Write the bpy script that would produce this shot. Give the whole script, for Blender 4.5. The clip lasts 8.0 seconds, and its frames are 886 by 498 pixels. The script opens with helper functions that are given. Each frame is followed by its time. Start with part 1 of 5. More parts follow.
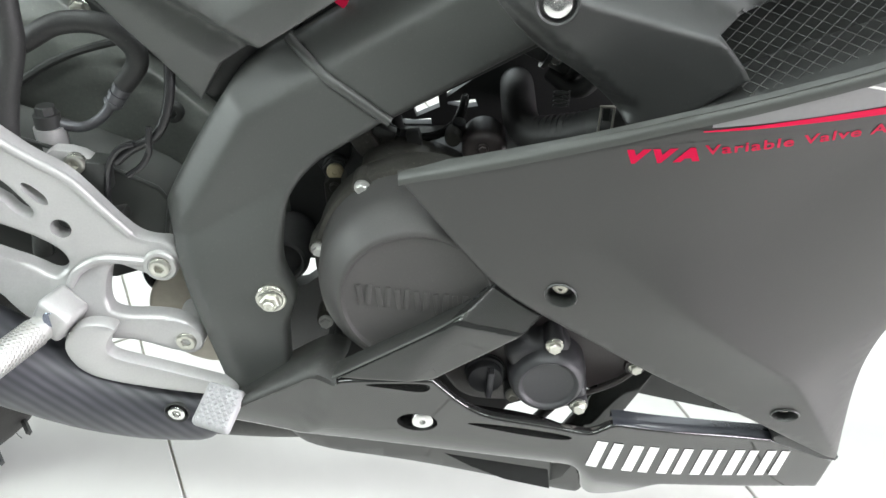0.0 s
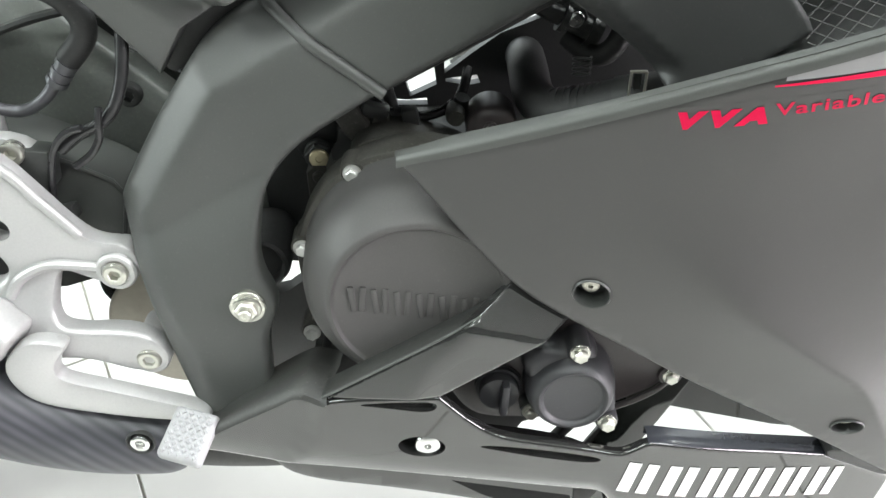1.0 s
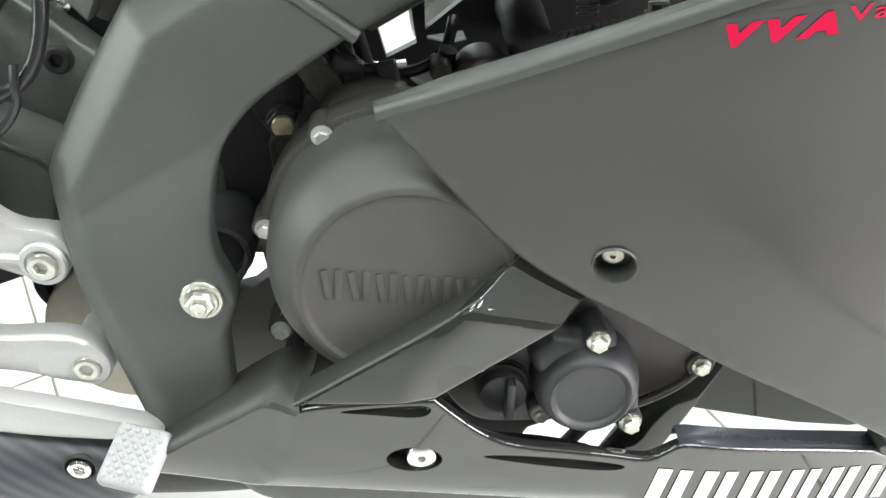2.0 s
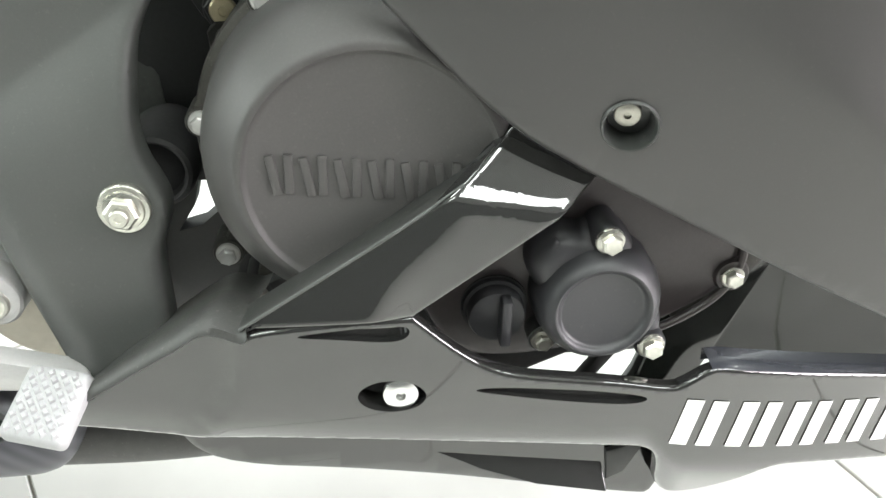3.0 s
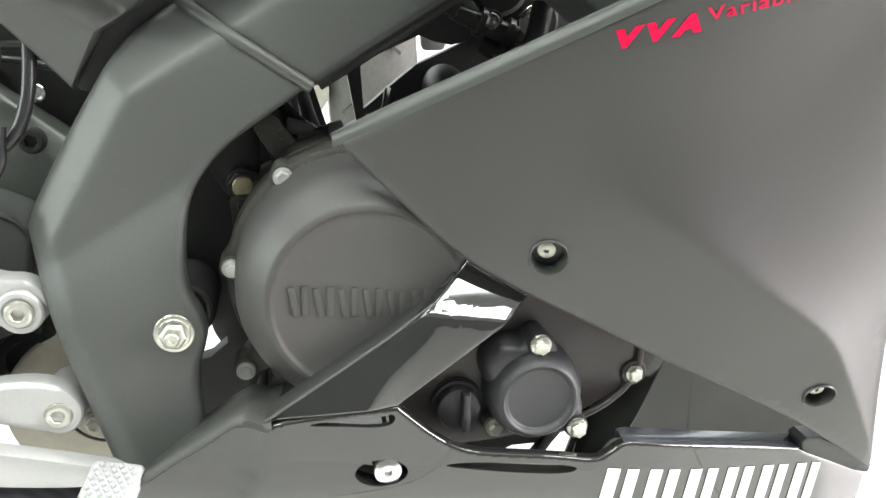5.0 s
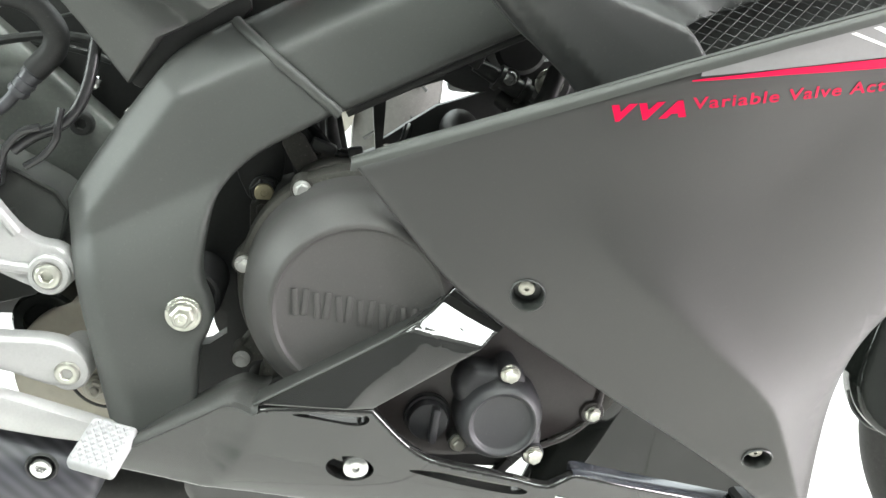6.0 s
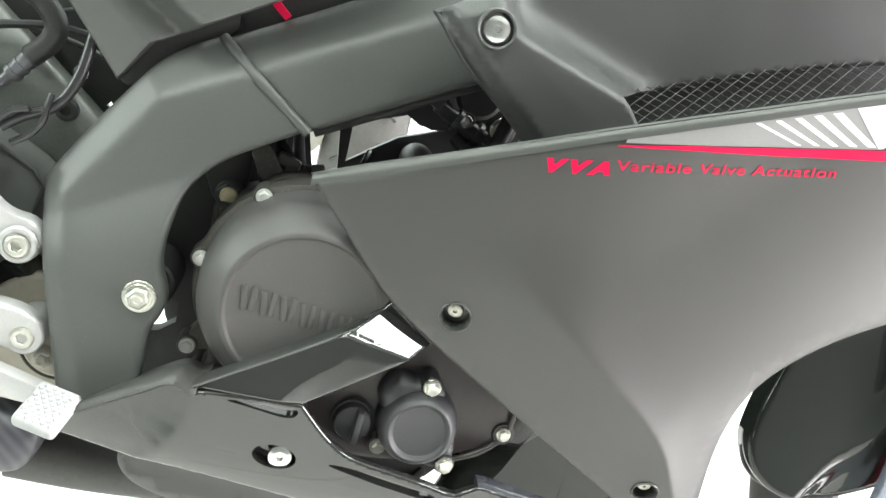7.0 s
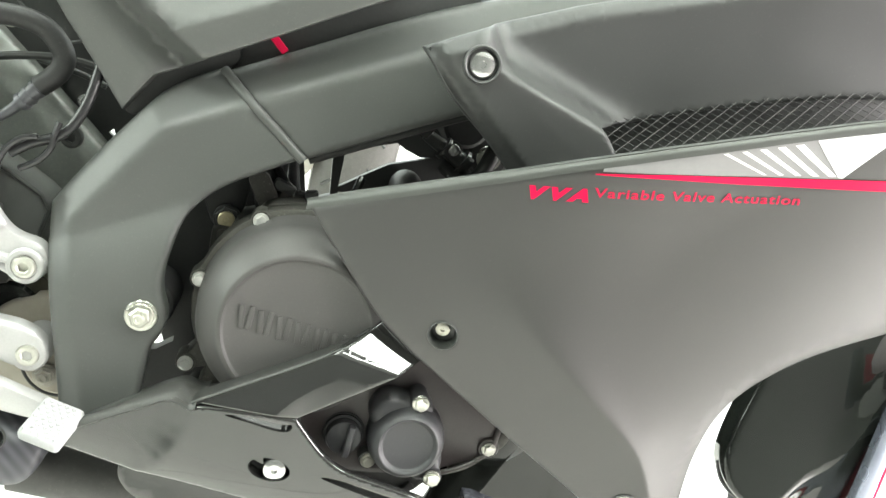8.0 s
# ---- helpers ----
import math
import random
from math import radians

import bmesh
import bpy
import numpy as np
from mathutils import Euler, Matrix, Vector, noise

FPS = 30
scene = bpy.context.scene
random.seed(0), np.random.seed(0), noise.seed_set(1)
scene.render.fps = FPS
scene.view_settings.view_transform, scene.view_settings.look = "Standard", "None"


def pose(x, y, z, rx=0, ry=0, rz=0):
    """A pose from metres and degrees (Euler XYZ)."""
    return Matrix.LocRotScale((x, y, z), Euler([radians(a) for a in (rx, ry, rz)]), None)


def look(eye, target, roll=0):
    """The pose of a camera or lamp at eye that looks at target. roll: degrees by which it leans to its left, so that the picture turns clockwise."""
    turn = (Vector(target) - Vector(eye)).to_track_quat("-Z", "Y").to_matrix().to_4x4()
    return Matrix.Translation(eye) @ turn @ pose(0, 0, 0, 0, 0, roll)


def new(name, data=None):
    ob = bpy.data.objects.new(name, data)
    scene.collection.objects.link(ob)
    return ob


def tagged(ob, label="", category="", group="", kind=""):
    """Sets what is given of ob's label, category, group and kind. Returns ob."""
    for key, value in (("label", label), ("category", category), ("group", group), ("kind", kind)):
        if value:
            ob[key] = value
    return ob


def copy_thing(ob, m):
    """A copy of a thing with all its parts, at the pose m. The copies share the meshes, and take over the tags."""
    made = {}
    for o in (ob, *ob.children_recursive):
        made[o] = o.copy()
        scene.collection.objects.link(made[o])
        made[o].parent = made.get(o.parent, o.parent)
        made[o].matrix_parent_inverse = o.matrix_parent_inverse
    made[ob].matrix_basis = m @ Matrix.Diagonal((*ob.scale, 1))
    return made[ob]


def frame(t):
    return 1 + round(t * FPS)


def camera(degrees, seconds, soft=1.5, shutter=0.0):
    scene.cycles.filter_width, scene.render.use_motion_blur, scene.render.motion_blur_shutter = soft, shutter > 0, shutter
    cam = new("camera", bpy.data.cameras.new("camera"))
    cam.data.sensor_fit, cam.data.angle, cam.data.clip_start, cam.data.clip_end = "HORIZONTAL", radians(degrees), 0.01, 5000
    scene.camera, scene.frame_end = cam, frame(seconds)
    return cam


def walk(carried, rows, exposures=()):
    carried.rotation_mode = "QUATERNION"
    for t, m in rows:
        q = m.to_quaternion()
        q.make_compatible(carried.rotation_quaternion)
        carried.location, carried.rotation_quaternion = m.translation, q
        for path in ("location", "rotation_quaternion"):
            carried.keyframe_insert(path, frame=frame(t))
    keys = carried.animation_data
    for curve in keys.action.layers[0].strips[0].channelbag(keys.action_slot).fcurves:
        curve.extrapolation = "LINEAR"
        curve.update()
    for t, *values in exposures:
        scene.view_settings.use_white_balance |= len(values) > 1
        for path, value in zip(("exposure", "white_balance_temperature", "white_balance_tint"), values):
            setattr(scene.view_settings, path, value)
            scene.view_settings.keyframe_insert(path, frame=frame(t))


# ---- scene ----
cam = camera(55.4, 8.0)
PATH = [
    (0, (0.018, 0.012, 0.953), (-0.004, 1.475, -0.411), -0.1),
    (0.5, (0.008, 0.052, 0.912), (-0.004, 1.543, -0.422), -0.1),
    (1, (-0.003, 0.082, 0.872), (0.025, 1.561, -0.474), -0.1),
    (2.5, (-0.012, 0.157, 0.727), (0.094, 1.674, -0.571), -1.0),
    (3, (-0.004, 0.166, 0.668), (0.107, 1.693, -0.619), -2.0),
    (3.5, (-0.006, 0.154, 0.65), (0.143, 1.772, -0.515), -2.0),
    (4, (-0.026, 0.105, 0.682), (0.25, 1.762, -0.404), -1.0),
    (4.5, (-0.036, 0.052, 0.701), (0.255, 1.758, -0.301), -1.4),
    (5, (-0.046, 0.024, 0.732), (0.261, 1.752, -0.226), -0.6),
    (6.5, (-0.05, -0.069, 0.763), (0.28, 1.716, -0.077), 12.7),
    (7, (-0.048, -0.1, 0.778), (0.347, 1.693, -0.015), 16.0),
    (7.5, (-0.052, -0.121, 0.788), (0.364, 1.68, 0.024), 16.8),
    (8, (-0.056, -0.134, 0.792), (0.357, 1.678, 0.055), 16.3),
]
walk(cam, [(t, look(eye, target, roll)) for t, eye, target, roll in PATH], exposures=[(0.0, -0.42, 6300, 11), (0.5, -0.30, 6330, 11), (2.5, -0.12, 6450, 10), (3.5, -0.04, 6520, 10), (5.0, 0.06, 6520, 10), (6.5, 0.18, 6420, 8), (8.0, 0.40, 6680, 5)])

# ---- world and light ----
world = bpy.data.worlds.new("sky")
scene.world = world
world.use_nodes = True
wn = world.node_tree
sky = wn.nodes.new("ShaderNodeTexSky")
sky.sky_type, sky.sun_disc = "NISHITA", False
sky.sun_elevation, sky.sun_rotation = radians(50), radians(60)
wn.nodes["Background"].inputs["Strength"].default_value = 0.12
wn.links.new(sky.outputs["Color"], wn.nodes["Background"].inputs["Color"])


def area_lamp(name, m, sx, sy, watts, colour):
    d = bpy.data.lights.new(name, "AREA")
    d.shape, d.size, d.size_y, d.energy, d.color = "RECTANGLE", sx, sy, watts, colour
    ob = new(name, d)
    ob.matrix_world = m
    return ob


# daylight standing in the shop front's opening behind the bike, and in the side door ahead of it
area_lamp("shop_front_daylight", look((0.0, 3.38, 1.65), (0.0, 0.0, 0.9)), 6.4, 2.6, 180, (0.94, 1.0, 0.96))
area_lamp("side_door_daylight", look((4.35, -0.6, 1.5), (0.0, -0.2, 0.5)), 2.6, 2.4, 500, (1.0, 0.93, 0.96))
area_lamp("side_window_daylight", look((-4.35, 0.25, 1.95), (0.0, 0.2, 0.6)), 3.2, 1.8, 190, (0.92, 1.0, 0.93))
CEILING_GLOW = 21.5


# ---- materials ----
def mat(name, base, rough=0.5, metal=0.0, grain=0.0, gscale=300.0, bump=0.0, bscale=900.0, coat=0.0, dust=0.0,
        spec=0.5, rvar=0.0, dust_colour=(0.45, 0.43, 0.38)):
    m = bpy.data.materials.new(name)
    m.use_nodes = True
    t = m.node_tree
    b = t.nodes["Principled BSDF"]
    b.inputs["Base Color"].default_value = (*base, 1)
    b.inputs["Roughness"].default_value = rough
    b.inputs["Metallic"].default_value = metal
    b.inputs["Specular IOR Level"].default_value = spec
    b.inputs["Coat Weight"].default_value = coat
    b.inputs["Coat Roughness"].default_value = 0.04
    co = t.nodes.new("ShaderNodeTexCoord")
    colour = None
    if grain:
        n = t.nodes.new("ShaderNodeTexNoise")
        n.inputs["Scale"].default_value, n.inputs["Detail"].default_value = gscale, 6
        n2 = t.nodes.new("ShaderNodeTexNoise")
        n2.inputs["Scale"].default_value, n2.inputs["Detail"].default_value = 9.0, 4
        for q in (n, n2):
            t.links.new(co.outputs["Object"], q.inputs["Vector"])
        add = t.nodes.new("ShaderNodeMath")
        add.operation = "ADD"
        t.links.new(n.outputs["Fac"], add.inputs[0])
        t.links.new(n2.outputs["Fac"], add.inputs[1])
        ramp = t.nodes.new("ShaderNodeMapRange")
        ramp.inputs["From Min"].default_value, ramp.inputs["From Max"].default_value = 0.6, 1.4
        ramp.inputs["To Min"].default_value, ramp.inputs["To Max"].default_value = 1 - grain, 1 + grain
        t.links.new(add.outputs[0], ramp.inputs["Value"])
        mul = t.nodes.new("ShaderNodeVectorMath")
        mul.operation = "SCALE"
        mul.inputs[0].default_value = base
        t.links.new(ramp.outputs[0], mul.inputs["Scale"])
        colour = mul.outputs["Vector"]
        if rvar:
            rr = t.nodes.new("ShaderNodeMapRange")
            rr.inputs["From Min"].default_value, rr.inputs["From Max"].default_value = 0.35, 0.7
            rr.inputs["To Min"].default_value, rr.inputs["To Max"].default_value = rough - rvar, rough + rvar
            t.links.new(n2.outputs["Fac"], rr.inputs["Value"])
            t.links.new(rr.outputs[0], b.inputs["Roughness"])
    if dust:
        d = t.nodes.new("ShaderNodeTexNoise")
        d.inputs["Scale"].default_value, d.inputs["Detail"].default_value, d.inputs["Roughness"].default_value = 420.0, 3, 0.7
        t.links.new(co.outputs["Object"], d.inputs["Vector"])
        dr = t.nodes.new("ShaderNodeMapRange")
        dr.inputs["From Min"].default_value, dr.inputs["From Max"].default_value = 0.60, 0.78
        dr.inputs["To Max"].default_value = dust
        t.links.new(d.outputs["Fac"], dr.inputs["Value"])
        mx = t.nodes.new("ShaderNodeMixRGB")
        mx.inputs["Color1"].default_value = (*base, 1)
        mx.inputs["Color2"].default_value = (*dust_colour, 1)
        t.links.new(dr.outputs[0], mx.inputs["Fac"])
        if colour is not None:
            t.links.new(colour, mx.inputs["Color1"])
        colour = mx.outputs["Color"]
    if colour is not None:
        t.links.new(colour, b.inputs["Base Color"])
    if bump:
        n3 = t.nodes.new("ShaderNodeTexNoise")
        n3.inputs["Scale"].default_value, n3.inputs["Detail"].default_value = bscale, 3
        t.links.new(co.outputs["Object"], n3.inputs["Vector"])
        bp = t.nodes.new("ShaderNodeBump")
        bp.inputs["Strength"].default_value, bp.inputs["Distance"].default_value = bump, 0.001
        t.links.new(n3.outputs["Fac"], bp.inputs["Height"])
        t.links.new(bp.outputs["Normal"], b.inputs["Normal"])
    return m


M_SCOOP = mat("satin_black_scoop_plastic", (0.034, 0.035, 0.034), 0.46, spec=0.6, grain=0.08, gscale=900, bump=0.06, bscale=2600, dust=0.04, rvar=0.05)
M_FRAME = mat("satin_black_frame_plastic", (0.062, 0.064, 0.061), 0.43, spec=0.55, grain=0.08, gscale=900, bump=0.06, bscale=2600, dust=0.05, rvar=0.05)
M_FAIR = mat("matte_grey_fairing_paint", (0.053, 0.0512, 0.0500), 0.40, metal=0.25, grain=0.05, gscale=1500, bump=0.03, bscale=3500, dust=0.02, rvar=0.03)
# the flange's tone is a little paler than the fairing panel
M_FLANGE = mat("pale_fairing_edge", (0.068, 0.070, 0.066), 0.45, metal=0.2, grain=0.08, gscale=900, bump=0.04, bscale=2600, dust=0.03)
M_EDGE = mat("pale_edge_grey", (0.07, 0.073, 0.07), 0.45, grain=0.15, gscale=600)
M_GLOSS = mat("glossy_black_plastic", (0.016, 0.016, 0.0155), 0.055, grain=0.1, coat=0.8, spec=0.7, dust=0.02, rvar=0.02)
M_LIP = mat("satin_black_plastic_lip", (0.033, 0.035, 0.043), 0.2, spec=0.7, grain=0.1, coat=0.3)
M_GUARD = mat("deep_black_gloss_paint", (0.014, 0.016, 0.014), 0.10, spec=0.4, coat=0.3)
M_DUSTY = mat("dusty_black_plastic", (0.036, 0.036, 0.034), 0.45, grain=0.25, gscale=500, bump=0.15, bscale=1200, dust=0.18)
M_ENGINE = mat("satin_dark_engine_paint", (0.060, 0.0575, 0.056), 0.50, spec=0.4, grain=0.1, gscale=700, bump=0.08, bscale=1800, dust=0.05, rvar=0.06)
M_OIL = mat("satin_blue_black_paint", (0.031, 0.031, 0.034), 0.42, spec=0.5, grain=0.1, gscale=700, bump=0.06, bscale=1800, dust=0.04, rvar=0.05)
M_CASE = mat("cast_dark_crankcase", (0.05, 0.048, 0.042), 0.5, metal=0.2, grain=0.3, gscale=260, bump=0.3, bscale=700, dust=0.3)
M_BROWN = mat("dull_brown_black_casting", (0.045, 0.037, 0.037), 0.36, grain=0.15, gscale=400, bump=0.15, bscale=1500)
M_BLACK = mat("black_plastic", (0.034, 0.035, 0.034), 0.5, grain=0.2, bump=0.1)
M_RUBBER = mat("black_rubber", (0.026, 0.026, 0.026), 0.5, grain=0.2, gscale=200, bump=0.15, bscale=600, dust=0.1)
M_GREYPL = mat("dark_grey_plastic", (0.036, 0.038, 0.036), 0.32, grain=0.15, gscale=300, bump=0.12, bscale=1400, dust=0.12)
M_INNER = mat("grey_green_inner_plastic", (0.115, 0.122, 0.112), 0.33, grain=0.15, gscale=300, bump=0.08, bscale=1400, dust=0.2)
M_PIPE = mat("matte_grey_heat_paint", (0.06, 0.06, 0.057), 0.6, grain=0.15, gscale=200, bump=0.1, bscale=900, dust=0.1)
M_CRIMP = mat("dull_grey_crimp_metal", (0.13, 0.13, 0.14), 0.4, metal=0.5, grain=0.2, gscale=200)
M_MESH = mat("dark_grey_coated_wire", (0.045, 0.045, 0.044), 0.55, grain=0.1)
M_WIRE = mat("shiny_black_sleeve", (0.02, 0.02, 0.021), 0.26, grain=0.2, gscale=200)
M_SILVER = mat("silver_painted_aluminium", (0.46, 0.455, 0.452), 0.36, metal=0.35, grain=0.07, gscale=500, bump=0.08, bscale=1500, rvar=0.06)
M_PAD = mat("worn_cast_aluminium", (0.36, 0.36, 0.365), 0.55, metal=0.15, grain=0.08, gscale=500, bump=0.08, bscale=1500)
M_ALU = mat("bare_aluminium", (0.55, 0.545, 0.53), 0.38, metal=0.7, grain=0.1, gscale=300, bump=0.1)
M_FORK = mat("blue_silver_fork_metal", (0.33, 0.36, 0.44), 0.25, metal=0.8, grain=0.08, gscale=300, rvar=0.05)
M_ZINC = mat("zinc_plated_steel", (0.58, 0.575, 0.52), 0.3, metal=0.9, grain=0.15, gscale=300, rvar=0.1)
M_YZINC = mat("yellow_zinc_steel", (0.55, 0.49, 0.33), 0.38, metal=0.8, grain=0.2, gscale=250)
M_DKSTEEL = mat("dull_screw_steel", (0.36, 0.35, 0.31), 0.36, metal=0.9, grain=0.2, gscale=300)
M_CHROME = mat("bright_steel", (0.72, 0.72, 0.71), 0.18, metal=1.0, grain=0.06)
M_REDTHIN = mat("thin_red_print", (0.46, 0.008, 0.048), 0.5, spec=0.2, grain=0.05)
M_RED = mat("red_decal", (0.55, 0.004, 0.050), 0.55, spec=0.12, grain=0.05)
M_WHITE = mat("white_decal", (0.80, 0.80, 0.77), 0.45, grain=0.04, gscale=120)
M_SILDEC = mat("silver_grey_decal", (0.20, 0.196, 0.20), 0.4, metal=0.2, grain=0.05)
M_FILM = mat("clear_decal_film", (0.054, 0.0522, 0.0508), 0.36, metal=0.25, grain=0.05, gscale=1500, rvar=0.03)
M_LTDEC = mat("pale_silver_decal", (0.66, 0.66, 0.68), 0.4, metal=0.2, grain=0.05)
M_STEEL = mat("dull_exhaust_steel", (0.40, 0.385, 0.34), 0.42, metal=0.8, grain=0.15, gscale=60, rvar=0.1)
M_LINK = mat("dusty_tan_cast_metal", (0.40, 0.37, 0.31), 0.5, metal=0.25, grain=0.1, gscale=120, bump=0.1, bscale=900, dust=0.1)
M_TYRE = mat("tyre_rubber", (0.028, 0.027, 0.026), 0.7, grain=0.25, gscale=150, bump=0.3, bscale=500, dust=0.1)
M_GREYTYRE = mat("dusty_tyre_rubber", (0.075, 0.073, 0.068), 0.65, grain=0.2, gscale=120, bump=0.2, dust=0.2)
M_GROUT = mat("tile_grout", (0.42, 0.40, 0.35), 0.8, grain=0.25, gscale=80)
M_WALL = mat("grey_wall_paint", (0.075, 0.079, 0.075), 0.7, grain=0.04, gscale=30, bump=0.1, bscale=200)
M_CEIL = mat("ceiling_paint", (0.38, 0.40, 0.38), 0.8, grain=0.03, gscale=30)


def tile_material():
    m = mat("cream_glazed_floor_tile", (0.68, 0.67, 0.64), 0.16, grain=0.05, gscale=14, coat=0.0, dust=0.08, rvar=0.06,
            dust_colour=(0.4, 0.36, 0.3))
    t = m.node_tree
    b = t.nodes["Principled BSDF"]
    src = b.inputs["Base Color"].links[0].from_socket
    info = t.nodes.new("ShaderNodeObjectInfo")
    mr = t.nodes.new("ShaderNodeMapRange")
    mr.inputs["To Min"].default_value, mr.inputs["To Max"].default_value = 0.95, 1.03
    t.links.new(info.outputs["Random"], mr.inputs["Value"])
    mul = t.nodes.new("ShaderNodeVectorMath")
    mul.operation = "SCALE"
    t.links.new(src, mul.inputs[0])
    t.links.new(mr.outputs[0], mul.inputs["Scale"])
    t.links.new(mul.outputs["Vector"], b.inputs["Base Color"])
    return m


M_TILE = tile_material()


def carbon_material():
    m = mat("carbon_weave_print", (0.05, 0.05, 0.06), 0.45)
    t = m.node_tree
    b = t.nodes["Principled BSDF"]
    co = t.nodes.new("ShaderNodeTexCoord")
    w = t.nodes.new("ShaderNodeTexWave")
    w.bands_direction = "DIAGONAL"
    w.inputs["Scale"].default_value, w.inputs["Distortion"].default_value = 42.0, 0.6
    t.links.new(co.outputs["Object"], w.inputs["Vector"])
    n = t.nodes.new("ShaderNodeTexNoise")
    n.inputs["Scale"].default_value = 25.0
    t.links.new(co.outputs["Object"], n.inputs["Vector"])
    mx = t.nodes.new("ShaderNodeMath")
    mx.operation = "MULTIPLY"
    t.links.new(w.outputs["Fac"], mx.inputs[0])
    t.links.new(n.outputs["Fac"], mx.inputs[1])
    r = t.nodes.new("ShaderNodeMixRGB")
    r.inputs["Color1"].default_value, r.inputs["Color2"].default_value = (0.038, 0.039, 0.046, 1), (0.10, 0.10, 0.115, 1)
    t.links.new(mx.outputs[0], r.inputs["Fac"])
    t.links.new(r.outputs["Color"], b.inputs["Base Color"])
    return m


M_CARBON = carbon_material()


# ---- shape helpers ----
def finish(bm, name, material, angle=32):
    bmesh.ops.recalc_face_normals(bm, faces=bm.faces)
    for f in bm.faces:
        f.smooth = True
    lim = radians(angle)
    for e in bm.edges:
        if len(e.link_faces) == 2 and e.calc_face_angle(0) > lim:
            e.smooth = False
    me = bpy.data.meshes.new(name)
    bm.to_mesh(me)
    bm.free()
    me.materials.append(material)
    return me


def part(name, bm, material, parent, label="", angle=32):
    ob = new(name, finish(bm, name, material, angle))
    ob.parent = parent
    if label:
        ob["label"] = label
    return ob


def soft(pts, n=2):
    """Corner cutting of a closed outline; a point given twice stays a sharp corner."""
    for _ in range(n):
        q = []
        for i, a in enumerate(pts):
            b = pts[(i + 1) % len(pts)]
            q.append((a[0] * 0.75 + b[0] * 0.25, a[1] * 0.75 + b[1] * 0.25))
            q.append((a[0] * 0.25 + b[0] * 0.75, a[1] * 0.25 + b[1] * 0.75))
        pts = q
    out = []
    for p in pts:
        if not out or math.dist(p, out[-1]) > 4e-4:
            out.append(p)
    if math.dist(out[0], out[-1]) < 4e-4:
        out.pop()
    return out


def inset(pts, d):
    if d == 0:
        return list(pts)
    n = len(pts)
    area = sum(pts[i][0] * pts[(i + 1) % n][1] - pts[(i + 1) % n][0] * pts[i][1] for i in range(n))
    s = 1 if area > 0 else -1
    out = []
    for i in range(n):
        a, b, c = Vector(pts[i - 1]), Vector(pts[i]), Vector(pts[(i + 1) % n])
        u, v = (b - a).normalized(), (c - b).normalized()
        n1, n2 = Vector((-u.y, u.x)) * s, Vector((-v.y, v.x)) * s
        m = n1 + n2
        m = m / max(m.length_squared * 0.5, 0.8) if m.length > 1e-6 else n1
        out.append((b.x + m.x * d, b.y + m.y * d))
    return out


def panel(outline, f, prof, cell=0.02, cuts=(), holes=()):
    """A closed solid over an outline in x, z: rings of (inset, depth) from the face inwards, its face bent to y = f(x, z).
    cuts: lines (a, b) along which the face gets edges; holes: outlines that go right through."""
    bm = bmesh.new()

    def rings_of(loop, sign, pr):
        rr = []
        for ins, dep in pr:
            rr.append([bm.verts.new((x, dep, z)) for x, z in inset(loop, ins * sign)])
        n = len(loop)
        for a, b in zip(rr, rr[1:]):
            for i in range(n):
                bm.faces.new((a[i], a[(i + 1) % n], b[(i + 1) % n], b[i]))
        return rr
    allr = [rings_of(outline, 1, prof)]
    small = [(0, prof[0][1]), (0, prof[-1][1])]
    for h in holes:
        allr.append(rings_of(h, 1, small))
    for end in (0, -1):
        es = []
        for rr in allr:
            vs = rr[end]
            for i in range(len(vs)):
                es.append(bm.edges.get((vs[i], vs[(i + 1) % len(vs)])))
        bmesh.ops.triangle_fill(bm, use_beauty=True, use_dissolve=False, edges=es, normal=(0, -1, 0))
    planes = []
    if cell:
        for k in (0, 1):
            lo = min(p[k] for p in outline)
            hi = max(p[k] for p in outline)
            c = math.floor(lo / cell + 1) * cell
            while c < hi:
                planes.append(((c, 0, 0), (1, 0, 0)) if k == 0 else ((0, 0, c), (0, 0, 1)))
                c += cell
    for a, b in cuts:
        planes.append(((a[0], 0, a[1]), (b[1] - a[1], 0, a[0] - b[0])))
    for co, no in planes:
        bmesh.ops.bisect_plane(bm, geom=bm.verts[:] + bm.edges[:] + bm.faces[:], dist=1e-5, plane_co=co, plane_no=no)
    bmesh.ops.remove_doubles(bm, verts=bm.verts, dist=8e-5)
    bmesh.ops.dissolve_degenerate(bm, edges=bm.edges, dist=4e-5)
    bmesh.ops.triangulate(bm, faces=[q for q in bm.faces if len(q.verts) > 4])
    for v in bm.verts:
        v.co.y += f(v.co.x, v.co.z)
    return bm


def ring(x, z, r, rz=None, n=36, tilt=0.0):
    out = []
    for k in range(n):
        a = 2 * math.pi * k / n
        u, v = r * math.cos(a), (rz or r) * math.sin(a)
        out.append((x + u * math.cos(tilt) - v * math.sin(tilt), z + u * math.sin(tilt) + v * math.cos(tilt)))
    return out


def flat(y):
    return lambda x, z: y


def rim(r, thick):
    return [(r, 0), (r * 0.3, r * 0.3), (0, r), (0, thick)]


